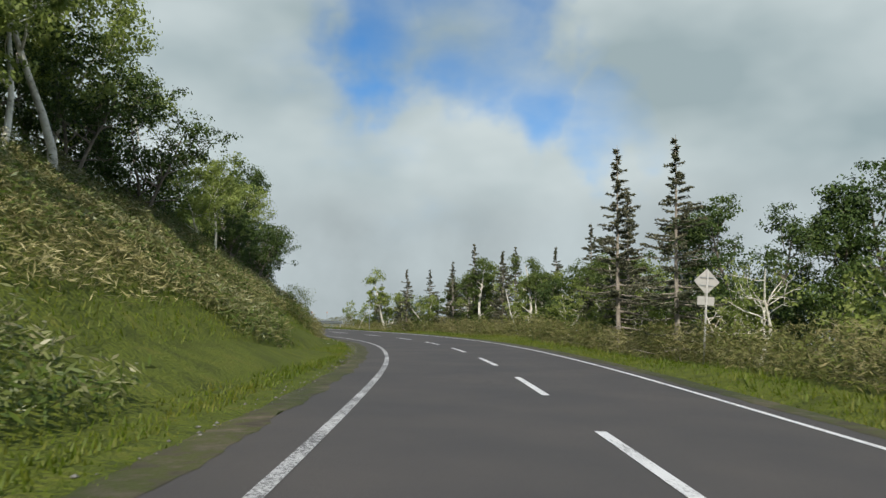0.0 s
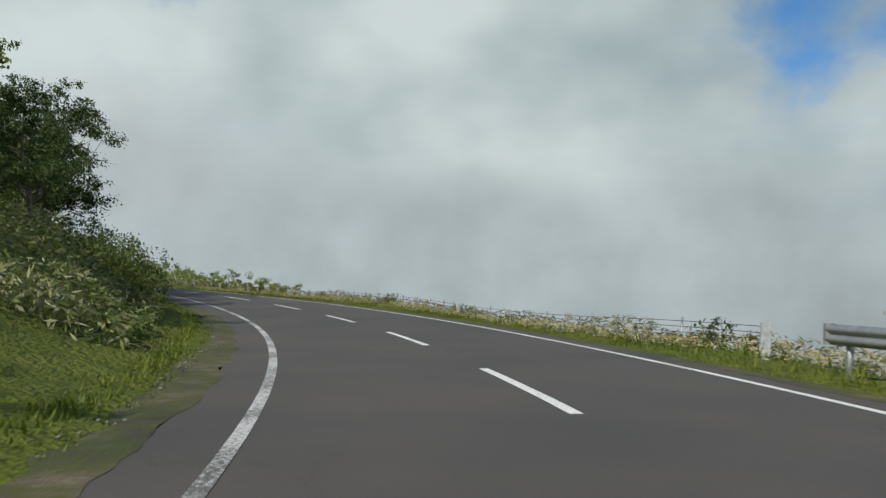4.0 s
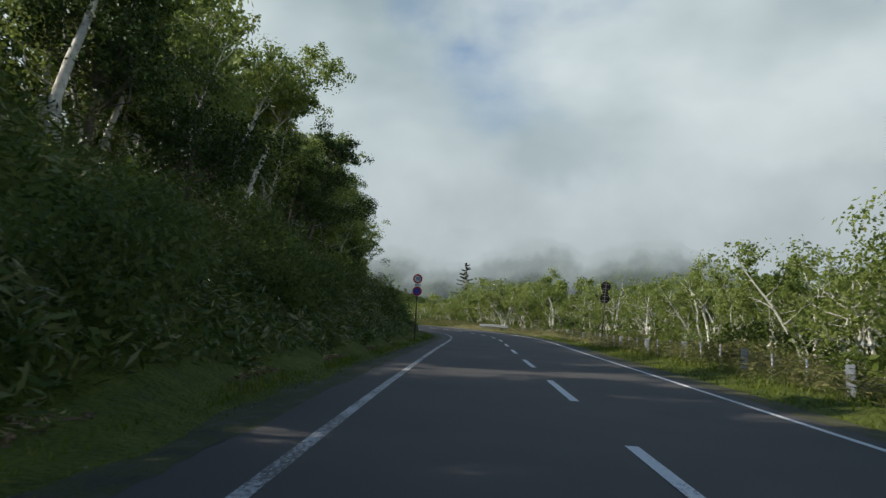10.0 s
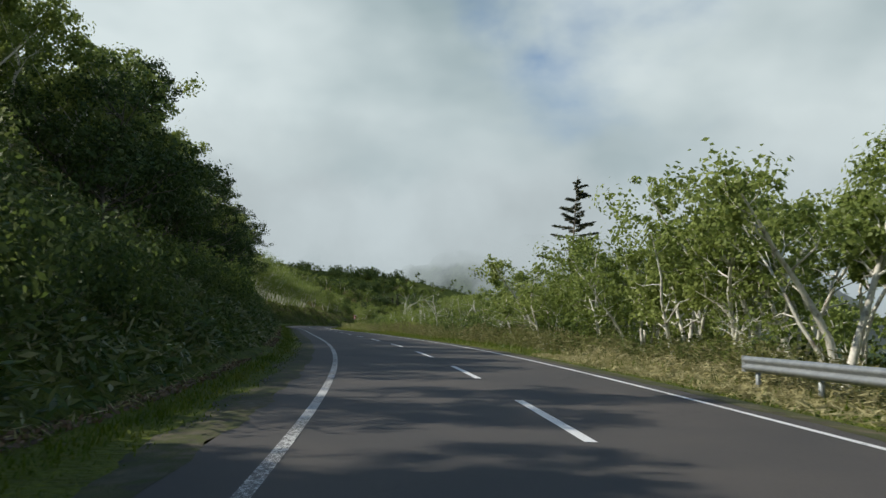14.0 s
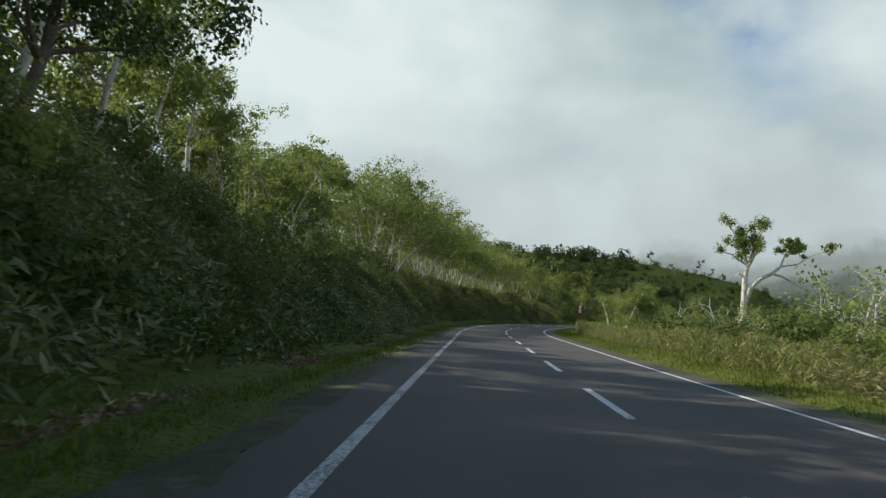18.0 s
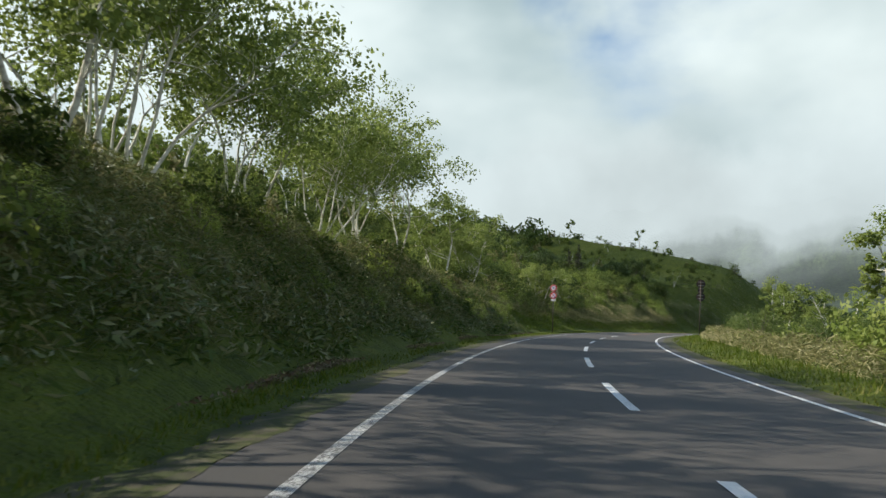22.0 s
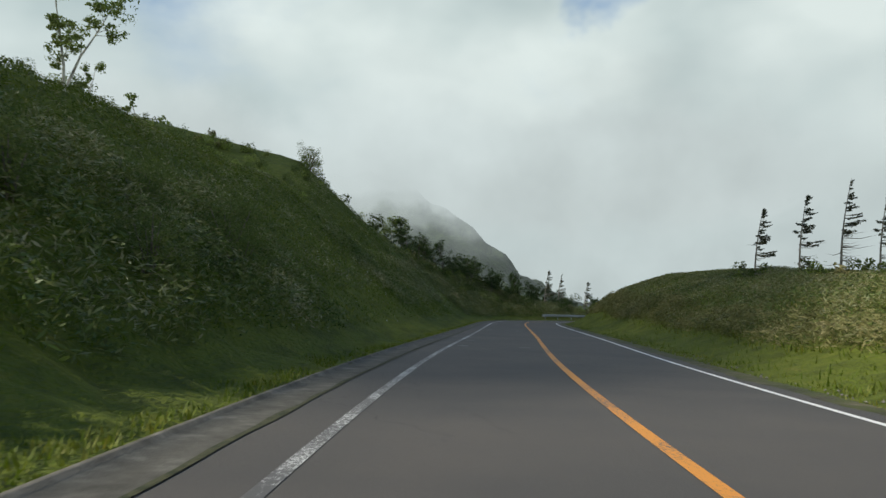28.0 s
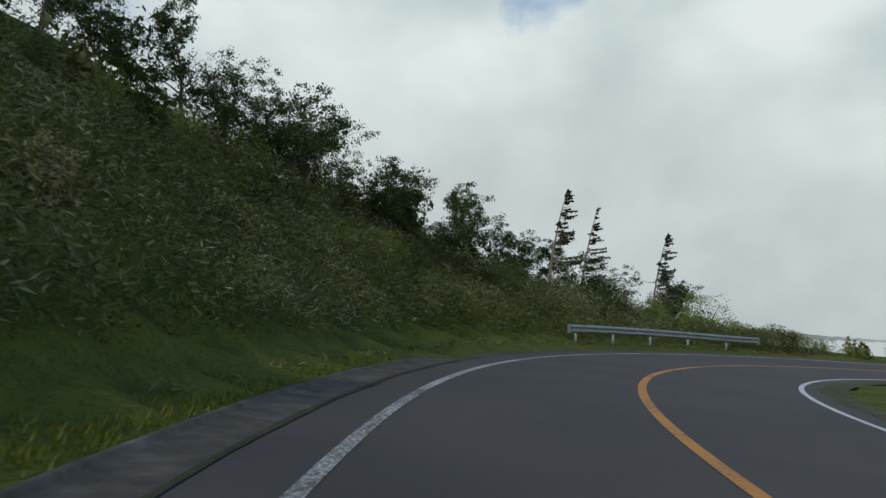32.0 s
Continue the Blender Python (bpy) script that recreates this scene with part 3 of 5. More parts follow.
def broadleaf(name, seed, h, spread, n_leaves, leaf, mat_leaf, mat_bark, lean=0.0, bare=0.35, stems=1, label="", crooked=1.0, limbs=(6, 9), twigs=2, sides=7, girth=1.0):
    """A crooked broadleaf tree: trunk, forking limbs, and a loose crown of separate leaves in clumps."""
    rng = np.random.default_rng(seed)
    wood, tips = [], []
    for st in range(stems):
        a0 = rng.uniform(0, 6.28)
        out = lean + (0.25 if stems > 1 else 0.05) * rng.uniform(0.6, 1.3)
        p = np.array([0.25 * math.cos(a0) * (stems > 1), 0.25 * math.sin(a0) * (stems > 1), -0.4])
        path = [p.copy()]
        dirn = np.array([math.cos(a0) * out, math.sin(a0) * out, 1.0])
        hh = h * rng.uniform(0.8, 1.0)
        for i in range(7):
            dirn = dirn + rng.normal(size=3) * (0.13 * crooked, 0.13 * crooked, 0.03)
            p = p + dirn / np.linalg.norm(dirn) * (hh * 0.85 + 0.4) / 7
            path.append(p.copy())
        r0 = (0.016 * h / math.sqrt(stems) + 0.02) * girth
        rad = [r0 * (1 - 0.82 * i / 7) for i in range(8)]
        rad[0] *= 1.4
        wood.append(tube(path, rad, sides))
        tips.append((path[-1], hh * 0.16))
        for _ in range(rng.integers(*limbs)):
            f = rng.uniform(bare, 0.95)
            k = int(f * 7)
            base = path[k] + (path[min(k + 1, 7)] - path[k]) * (f * 7 - k)
            a = rng.uniform(0, 6.28)
            ln = spread * rng.uniform(0.55, 1.05) * (1.15 - 0.55 * f)
            dr = np.array([math.cos(a), math.sin(a), rng.uniform(0.2, 0.9)])
            lp, q = [base.copy()], base.copy()
            for j in range(4):
                dr = dr + rng.normal(size=3) * 0.22 * crooked + np.array([0, 0, 0.12])
                q = q + dr / np.linalg.norm(dr) * ln / 4
                lp.append(q.copy())
            rr = max(rad[k] * 0.5, 0.02)
            wood.append(tube(lp, [rr * (1 - 0.8 * j / 4) for j in range(5)], max(sides - 2, 3)))
            tips.append((lp[-1], ln * 0.30))
            tips.append((lp[3] + rng.normal(size=3) * 0.15 * ln, ln * 0.28))
            for _ in range(twigs):
                j = rng.integers(2, 4)
                e = lp[j] + (lp[4] - lp[j]) * 0.3 + rng.normal(size=3) * (0.28 * ln, 0.28 * ln, 0.2 * ln) + np.array([0, 0, 0.12 * ln])
                wood.append(tube([lp[j], (lp[j] + e) / 2 + rng.normal(size=3) * 0.05 * ln, e], [rr * 0.45, rr * 0.3, rr * 0.1], 4))
                tips.append((e, ln * 0.26))
    root = new(name)
    V, F = join(wood)
    child("trunk", mesh_from("trunk", V, F, mat_bark, True), root)
    if n_leaves:
        per = np.array([r for _, r in tips])
        cnt = np.maximum((n_leaves * per ** 1.5 / (per ** 1.5).sum()).astype(int), 6)
        C, O = [], []
        for (c, r), m in zip(tips, cnt):
            # each bough end carries a few small tufts with gaps between them
            tufts = rng.normal(size=(rng.integers(4, 7), 3))
            tufts = tufts / np.linalg.norm(tufts, axis=1)[:, None] * rng.uniform(0.35, 0.95, len(tufts))[:, None] * np.array([1.2, 1.2, 0.7])
            pick = rng.integers(0, len(tufts), m)
            v = rng.normal(size=(m, 3))
            v = v / np.linalg.norm(v, axis=1)[:, None]
            q = tufts[pick] + v * np.array([1, 1, 0.75]) * rng.uniform(0.15, 0.62, m)[:, None]
            C.append(c + q * r * rng.uniform(0.95, 1.3))
            O.append(v + 0.5 * q)
        LV, LF = leaves(rng, np.concatenate(C), leaf, leaf * 0.66, 0.3, out=np.concatenate(O))
        child("crown", mesh_from("crown", LV, LF, mat_leaf), root)
    return tagged(root, label, "tree")


def spruce(name, seed, h, label, flag=0.0, bare=0.12, dense=1.0, tiers=0.027):
    """A spruce with loose whorls of boughs on a pale trunk; flag > 0: boughs kept only on the lee side."""
    rng = np.random.default_rng(seed)
    root = new(name)
    path = [np.array([flag * 0.12 * h * (f ** 2), 0.05 * math.sin(5 * f), -0.4 + (h + 0.4) * f]) for f in np.linspace(0, 1, 9)]
    r0 = 0.011 * h + 0.03
    wood = [tube(path, [r0 * (1 - 0.93 * f) for f in np.linspace(0, 1, 9)], 7)]
    C, A = [], []
    z = 0.06 * h
    while z < h * 0.985:
        f = z / h
        reach = ((0.21 if flag else 0.27) * h * (1 - f) ** (0.75 if flag else 1.1) * min(1.0, 0.55 + f * 1.6) + 0.12) * rng.uniform(0.7, 1.2)
        c = np.array([flag * 0.12 * h * f * f, 0, z])
        for k in range(rng.integers(4, 7)):
            a = rng.uniform(0, 6.28)
            if flag and math.cos(a) < 0.3 and rng.random() < min(0.97, flag * 1.2):
                continue
            ln = reach * rng.uniform(0.4, 1.25) * (1.5 if flag else 1)
            dr = np.array([math.cos(a), math.sin(a), 0])
            lift = 0.02 + 0.35 * f * f
            c2 = c + np.array([0, 0, rng.uniform(-0.12, 0.12)])
            mid = c2 + dr * ln * 0.5 + np.array([0, 0, (lift - 0.10) * ln])
            end = c2 + dr * ln + np.array([0, 0, lift * ln])
            wood.append(tube([c2, mid, end], [0.014 + 0.009 * ln, 0.010 + 0.005 * ln, 0.003], 4))
            if f < bare + rng.uniform(-0.05, 0.12) or rng.random() < 0.10:
                continue
            m = int((7 + 26 * ln) * dense)
            t = rng.uniform(0.25, 1.0, m)[:, None]
            pts = np.where(t < 0.5, c2 + (mid - c2) * t * 2, mid + (end - mid) * (t - 0.5) * 2)
            side = np.cross(dr, (0, 0, 1.0))
            off = rng.uniform(-1, 1, m)[:, None]
            pts = pts + side * off * 0.2 * ln * (1.2 - t) - np.array([0, 0, 1.0]) * np.abs(rng.normal(size=(m, 1))) * 0.05
            C.append(pts)
            A.append(dr + side * np.sign(off) * 0.8 + rng.normal(size=(m, 3)) * 0.35)
        z += h * tiers * rng.uniform(0.75, 1.35)
    V, F = join(wood)
    child("trunk", mesh_from("trunk", V, F, M_SPRUCE_BARK, True), root)
    LV, LF = leaves(rng, np.concatenate(C), 0.27, 0.085, 0.8, np.concatenate(A))
    child("needles", mesh_from("needles", LV, LF, M_NEEDLE), root)
    return tagged(root, label, "tree")


def bush(name, seed, r, n, leaf, mat, label):
    rng = np.random.default_rng(seed)
    root = new(name)
    wood, C, O = [], [], []
    lumps = []
    for k in range(9):
        a, q = rng.uniform(0, 6.28), rng.uniform(0.1, 0.75) * r
        top = np.array([q * math.cos(a), q * math.sin(a), r * rng.uniform(0.45, 1.15)])
        wood.append(tube([(0.1 * math.cos(a), 0.1 * math.sin(a), -0.3), top * 0.5, top], [0.045, 0.03, 0.01], 4))
        lumps.append((top, r * rng.uniform(0.35, 0.55)))
        lumps.append((top * (1.1, 1.1, 0.45), r * rng.uniform(0.3, 0.5)))
    for c, q in lumps:
        m = n // len(lumps)
        tufts = rng.normal(size=(9, 3))
        tufts = tufts / np.linalg.norm(tufts, axis=1)[:, None] * rng.uniform(0.45, 0.85, 9)[:, None]
        v = rng.normal(size=(m, 3))
        v = v / np.linalg.norm(v, axis=1)[:, None] * rng.uniform(0.2, 1, m)[:, None] ** 0.6
        v = tufts[rng.integers(0, 9, m)] + 0.36 * v
        C.append(c + v * q)
        O.append(v)
    V, F = join(wood)
    child("stem", mesh_from("stem", V, F, M_BARK, True), root)
    LV, LF = leaves(rng, np.concatenate(C), leaf, leaf * 0.5, 0.3, out=np.concatenate(O))
    child("foliage", mesh_from("foliage", LV, LF, mat), root)
    return tagged(root, label, "shrub")


used = set()


def put(kind, s, d, scale=1.0, turn=0.0):
    """Stand a plant by the road; the first use moves the original, later ones are copies."""
    x, y = place(s, d)
    z = float(height(np.array([x]), np.array([y]))[0])
    m = Matrix.Translation((float(x), float(y), z)) @ Matrix.Rotation(turn, 4, "Z")
    if kind.name in used:
        ob = copy_thing(kind, m)
    else:
        used.add(kind.name)
        ob = kind
        kind.matrix_basis = m
    ob.scale = (scale, scale, scale)
    return ob


GREEN_BIRCH = "leafy mountain birch with pale crooked trunk beside the road"
birches = [broadleaf("birch_tree", 11 + i, h, sp, n, 0.16, M_LEAF, M_BIRCH, bare=b, stems=st, limbs=(9, 13), label=GREEN_BIRCH)
           for i, (h, sp, b, st, n) in enumerate([(9, 3.4, 0.30, 1, 9000), (8, 3.2, 0.3, 2, 9000), (10, 3.6, 0.42, 1, 9000), (7, 3.0, 0.2, 3, 9000), (8.5, 3.8, 0.3, 2, 9400)])]
# trees whose leaf colour already holds shade
dark_trees = [broadleaf("broadleaf_tree", 151 + i, h, sp, n, 0.15, M_SHADE, M_BARK, bare=b, stems=st, limbs=(12, 16), label="broadleaf tree with dense low crown, leaves darkened for shade")
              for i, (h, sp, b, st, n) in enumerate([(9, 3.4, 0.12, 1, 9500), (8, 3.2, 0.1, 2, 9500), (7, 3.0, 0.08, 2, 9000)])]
umbrella = [broadleaf("birch_tree", 171 + i, h, sp, n, 0.16, M_LEAF, M_BIRCH, bare=0.42, stems=st, limbs=(9, 12), crooked=1.6, girth=0.6, label="many-stemmed white birch with a high spreading crown")
            for i, (h, sp, st, n) in enumerate([(9.5, 4.2, 3, 7200), (9, 3.8, 4, 7200), (8.5, 4.4, 2, 6500)])]
slim = [broadleaf("young_birch", 131 + i, h, sp, n, 0.18, M_LEAF, M_BIRCH, bare=b, stems=st, crooked=0.8, label="slim upright birch with narrow crown and pale trunk")
        for i, (h, sp, b, st, n) in enumerate([(9, 1.8, 0.42, 1, 3200), (8, 1.6, 0.5, 1, 2500), (8.5, 2.0, 0.38, 2, 3600), (7, 1.7, 0.3, 2, 3200)])]
dark_slim = [broadleaf("young_birch", 141 + i, h, sp, n, 0.16, M_BUSH, M_BIRCH, bare=b, stems=st, crooked=0.8, label="slim dark green birch with narrow crown and pale trunk")
             for i, (h, sp, b, st, n) in enumerate([(9, 1.9, 0.3, 1, 4200), (8, 1.7, 0.4, 2, 3600)])]
sparse = [broadleaf("crooked_birch", 31 + i, h, sp, 1900, 0.18, M_LEAF, M_BIRCH, bare=0.35, stems=st, crooked=1.5, label="wind-bent white-barked birch with sparse leaves")
          for i, (h, sp, st) in enumerate([(8, 2.6, 1), (6.5, 2.2, 2), (7.5, 2.6, 3), (7, 2.4, 2)])]
bare_birches = [broadleaf("crooked_birch", 191 + i, h, sp, 420, 0.17, M_LEAF, M_BIRCH, bare=0.3, stems=st, crooked=1.7, limbs=(5, 8), twigs=3, girth=1.2, label="half-dead bleached birch with bare crooked boughs")
                for i, (h, sp, st) in enumerate([(6, 2.6, 2), (5, 2.2, 3), (6.5, 2.8, 1)])]
def old_birch():
    """An old white birch that forks low: an upright stem, an arm arching out, and few leafy heads."""
    rng = np.random.default_rng(203)
    stem = [(0, 0, -0.5), (0.05, 0.1, 2.2), (0.15, 0, 4.9), (0.25, 0.1, 6.6), (0.5, 0, 8.0)]
    arm = [(0.15, 0, 4.6), (0.6, -0.1, 5.7), (1.3, -0.2, 6.5), (2.3, -0.2, 7.0), (3.0, -0.1, 7.6), (3.5, 0, 8.9)]
    wood = [tube(stem, [0.36, 0.28, 0.25, 0.2, 0.12], 9), tube(arm, [0.24, 0.2, 0.16, 0.14, 0.1, 0.05], 8),
            tube([(2.2, -0.2, 7.0), (3.2, 0.1, 6.8), (4.1, 0, 6.3), (4.8, 0.2, 5.8)], [0.1, 0.08, 0.05, 0.015], 6),
            tube([(3.0, -0.1, 7.6), (4.3, 0, 7.8), (5.6, 0.2, 8.6), (6.9, 0.1, 9.1)], [0.08, 0.055, 0.04, 0.012], 5),
            tube([(0.25, 0.1, 6.6), (-0.3, 0, 7.0), (-0.6, -0.1, 6.6)], [0.09, 0.06, 0.02], 5)]
    C, O = [], []
    for c, r, n in (((0.2, 0, 9.6), 1.75, 4600), ((3.9, 0, 9.4), 1.0, 1700), ((7.0, 0.1, 9.3), 0.6, 500)):
        c = np.array(c)
        root_at = np.array(stem[-1] if c[0] < 1 else arm[-1] if c[0] < 5 else (6.9, 0.1, 9.1))
        heads = rng.normal(size=(26, 3)) * (0.52, 0.5, 0.36) * r
        for h in heads[:12]:
            e = c + h * 1.15
            wood.append(tube([root_at - (0, 0, 0.5), (root_at + e) / 2 + rng.normal(size=3) * 0.12 * r, e], [0.055 * r, 0.035 * r, 0.01], 4))
        v = rng.normal(size=(n, 3))
        v = v / np.linalg.norm(v, axis=1)[:, None]
        q = heads[rng.integers(0, 26, n)] + v * rng.uniform(0.05, 0.36, n)[:, None] * r
        C.append(c + q)
        O.append(v + q / r)
    root = new("crooked_birch")
    V, F = join(wood)
    child("trunk", mesh_from("trunk", V, F, M_BIRCH, True), root)
    LV, LF = leaves(rng, np.concatenate(C), 0.19, 0.12, 0.3, out=np.concatenate(O))
    child("crown", mesh_from("crown", LV, LF, M_LEAF), root)
    return tagged(root, "old white birch forking low, with a flat tufted crown", "tree")


forked = old_birch()
snag = broadleaf("crooked_birch", 47, 11, 3.0, 1600, 0.17, M_LEAF, M_BIRCH, bare=0.6, stems=1, crooked=0.5, girth=1.9, label="old white birch with thick trunk and thin crown")
spruces = [spruce("spruce_tree", 51 + i, h, "dark green spruce with drooping tiered boughs", dense=dn) for i, (h, dn) in enumerate([(12, 1.15), (10, 1.15), (7, 1.15)])]
flags = [spruce("spruce_tree", 61 + i, h, "wind-flagged half-bare spruce with boughs on one side", flag=1.0, bare=0.3, dense=1.1, tiers=0.036) for i, h in enumerate((8, 6.5))]
bushes = [bush("shrub", 71 + i, r, n, lf, M_BUSH, "dense dark green roadside shrub on the bank") for i, (r, n, lf) in enumerate([(1.6, 4200, 0.085), (1.2, 3200, 0.08), (2.0, 5200, 0.09)])]
light_bushes = [bush("shrub", 81 + i, r, n, lf, M_LIGHT, "light green leafy shrub on the open slope") for i, (r, n, lf) in enumerate([(1.5, 4000, 0.085), (1.1, 3000, 0.08)])]
dry_bushes = [bush("bamboo_clump", 86, 1.2, 2800, 0.14, M_DRY, "clump of drying straw-coloured dwarf bamboo")]
open_bushes = bushes + bushes + light_bushes + light_bushes + dry_bushes

far_birches = [broadleaf("birch_tree", 91 + i, h, sp, 430, 0.52, M_LEAF, M_BIRCH, bare=b, stems=st, limbs=(4, 6), twigs=0, sides=5, label=GREEN_BIRCH)
               for i, (h, sp, b, st) in enumerate([(9, 3.4, 0.3, 1), (8, 3.2, 0.3, 2), (10, 3.6, 0.4, 1), (8.5, 3.8, 0.3, 2)])]
mid_birches = [broadleaf("birch_tree", 95 + i, h, sp, 1500, 0.27, M_LEAF, M_BIRCH, bare=b, stems=st, limbs=(7, 10), twigs=1, sides=5, label=GREEN_BIRCH)
               for i, (h, sp, b, st) in enumerate([(9, 3.4, 0.3, 1), (8, 3.2, 0.3, 2), (9.5, 3.6, 0.35, 1)])]
R = random.Random(5)


def scatter(kinds, s0, s1, d0, d1, count, lo, hi):
    """Plants at even steps along the road with a free play, at random depths."""
    q = random.Random(int(s0 * 7 + s1 * 131 + d0 * 17 + count * 1009))
    for i in range(count):
        put(q.choice(kinds), s0 + (i + q.uniform(0.1, 0.9)) * (s1 - s0) / count, q.uniform(d0, d1), q.uniform(lo, hi), q.uniform(0, 6.28))


def grove(name, kinds, zones, label, thin=1, seed=9):
    """Woods further off, joined: each tree with fewer, larger leaves; zones are (s0, s1, d0, d1, count, low, high)."""
    rng = np.random.default_rng(seed)
    parts_ = {}
    for kind in kinds:
        for c in kind.children:
            me = c.data
            co = np.empty(len(me.vertices) * 3, np.float32)
            me.vertices.foreach_get("co", co)
            fc = np.empty(len(me.loops), np.int32)
            me.loops.foreach_get("vertex_index", fc)
            co, fc = co.reshape(-1, 3), fc.reshape(-1, 4)
            if not c.name.startswith("trunk"):
                q = co.reshape(-1, 4, 3)[::thin]
                mid = q.mean(1, keepdims=True)
                co = (mid + (q - mid) * thin ** 0.5).reshape(-1, 3)
                fc = np.arange(len(co)).reshape(-1, 4)
            parts_.setdefault(kind, []).append((me.materials[0], co, fc))
    made = {}
    for s0, s1, d0, d1, count, lo, hi in zones:
        s, d = rng.uniform(s0, s1, count), rng.uniform(d0, d1, count)
        x, y = place(s, d)
        z = height(x, y)
        for i in range(count):
            kind = kinds[rng.integers(len(kinds))]
            a, k = rng.uniform(0, 6.28), rng.uniform(lo, hi)
            c, sn = math.cos(a) * k, math.sin(a) * k
            m = np.array([[c, -sn, 0], [sn, c, 0], [0, 0, k]])
            for mat, co, fc in parts_[kind]:
                made.setdefault(mat.name, [mat, [], [], 0])
                e = made[mat.name]
                e[1].append(co @ m.T + (x[i], y[i], z[i]))
                e[2].append(fc + e[3])
                e[3] += len(co)
    root = new(name)
    for mat, V, F, _ in made.values():
        child("bark" if "bark" in mat.name else "foliage", mesh_from(name, np.concatenate(V), np.concatenate(F), mat), root)
    return tagged(root, label, "woods", kind="stuff")


# right side, beginning: spruces and birches behind the bamboo hedge
put(spruces[0], 42.5, 9.3, 0.95, 0.4)
put(spruces[1], 47.5, 12.0, 1.0, 2.4)
put(spruces[0], 32.3, 8.3, 0.78, 1.0)
scatter(spruces, 52, 100, 10.5, 17, 22, 0.5, 0.85)
put(spruces[0], 74, 12, 0.75, 0.4)
put(spruces[1], 83.5, 9.6, 0.72, 0.9)
put(slim[0], 88.5, 10.0, 0.95, 1.9)
scatter(dark_trees, 22, 44, 13, 19, 7, 0.85, 1.05)
scatter(bare_birches, 20, 44, 10.5, 15, 5, 0.9, 1.25)
scatter(slim, 48, 94, 11, 17, 11, 0.7, 1.0)
scatter(dark_slim, 46, 84, 11, 17, 20, 0.75, 1.05)
put(sparse[1], 93, 9.0, 0.75, 0.6)
scatter(dark_trees, 24, 92, 12, 18, 14, 0.6, 0.85)
scatter(sparse, 24, 92, 9.5, 13, 9, 0.6, 0.9)
# left, beginning: trees on the crest
scatter(birches, 8, 34, -19, -14.5, 9, 0.95, 1.2)
scatter(dark_trees, 14, 38, -18, -13.8, 5, 0.7, 1.0)
scatter(birches, 36, 54, -16, -12, 4, 0.6, 0.8)
put(dark_trees[2], 50, -10.6, 0.62, 0.5)
put(dark_trees[1], 46, -11.5, 0.6, 2.5)
scatter(dark_trees, 60, 74, -16, -14, 4, 0.7, 0.9)
put(dark_trees[0], 62, -11.6, 0.95, 0.3)
put(dark_trees[2], 57, -10.0, 0.75, 1.3)
put(dark_trees[0], 61, -9.9, 0.85, 4.3)
put(dark_trees[1], 66, -9.6, 0.5, 2.3)
put(dark_trees[1], 66, -11.8, 0.8, 1.3)
twisted = broadleaf("twisted_tree", 207, 4.6, 2.6, 5200, 0.13, M_BUSH, M_SPRUCE_BARK, lean=0.9, bare=0.25, stems=3, crooked=2.2, limbs=(7, 10), twigs=3, label="low wind-twisted tree with bare grey boughs on the bank")
put(twisted, 84.5, -9.4, 0.62, 0.8)
put(twisted, 88.5, -9.2, 0.62, 3.6)
put(twisted, 80, -10.8, 0.75, 2.0)
put(twisted, 94, -9.8, 0.55, 5.0)
scatter(bushes, 80, 98, -9.6, -8.2, 8, 0.5, 0.8)
scatter(bushes, 56, 88, -11, -7.6, 12, 0.7, 1.0)
put(spruces[2], 36, -16, 0.7, 0)
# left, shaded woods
# darkened-leaf trees deepen the shade of this bank
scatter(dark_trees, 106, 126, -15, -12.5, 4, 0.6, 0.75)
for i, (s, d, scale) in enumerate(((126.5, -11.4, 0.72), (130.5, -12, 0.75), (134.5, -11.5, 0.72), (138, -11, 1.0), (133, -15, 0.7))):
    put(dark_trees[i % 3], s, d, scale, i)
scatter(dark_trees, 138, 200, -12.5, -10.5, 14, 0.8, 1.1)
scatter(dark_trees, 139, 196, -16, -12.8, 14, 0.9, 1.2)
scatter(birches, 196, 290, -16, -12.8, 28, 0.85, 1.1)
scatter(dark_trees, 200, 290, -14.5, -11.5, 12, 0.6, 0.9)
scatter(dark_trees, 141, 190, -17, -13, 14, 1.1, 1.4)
scatter(birches, 290, 318, -15.5, -12.2, 10, 0.9, 1.1)
scatter(birches, 318, 334, -15.5, -12.2, 5, 0.65, 0.85)
scatter(birches, 340, 400, -16, -12.5, 14, 0.85, 1.1)
scatter(birches, 400, 440, -16.5, -13, 10, 1.0, 1.25)
scatter(birches, 440, 480, -16.5, -13, 8, 0.85, 1.0)
scatter(sparse, 458, 480, -16, -13, 3, 1.1, 1.35)
scatter(umbrella, 480, 516, -14.0, -12, 5, 1.1, 1.3)
scatter(birches, 488, 506, -14.0, -12, 2, 1.1, 1.3)
for i, s in enumerate((509, 512, 515.5)):
    put((umbrella[1], birches[0], umbrella[0])[i], s, -12.6 - 0.6 * i, 1.3, 2 * i)
# more darkened-leaf trees, where the woods should look shaded
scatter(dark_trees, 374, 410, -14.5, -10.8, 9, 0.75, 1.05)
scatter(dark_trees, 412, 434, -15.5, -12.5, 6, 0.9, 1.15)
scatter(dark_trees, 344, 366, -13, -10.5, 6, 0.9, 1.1)
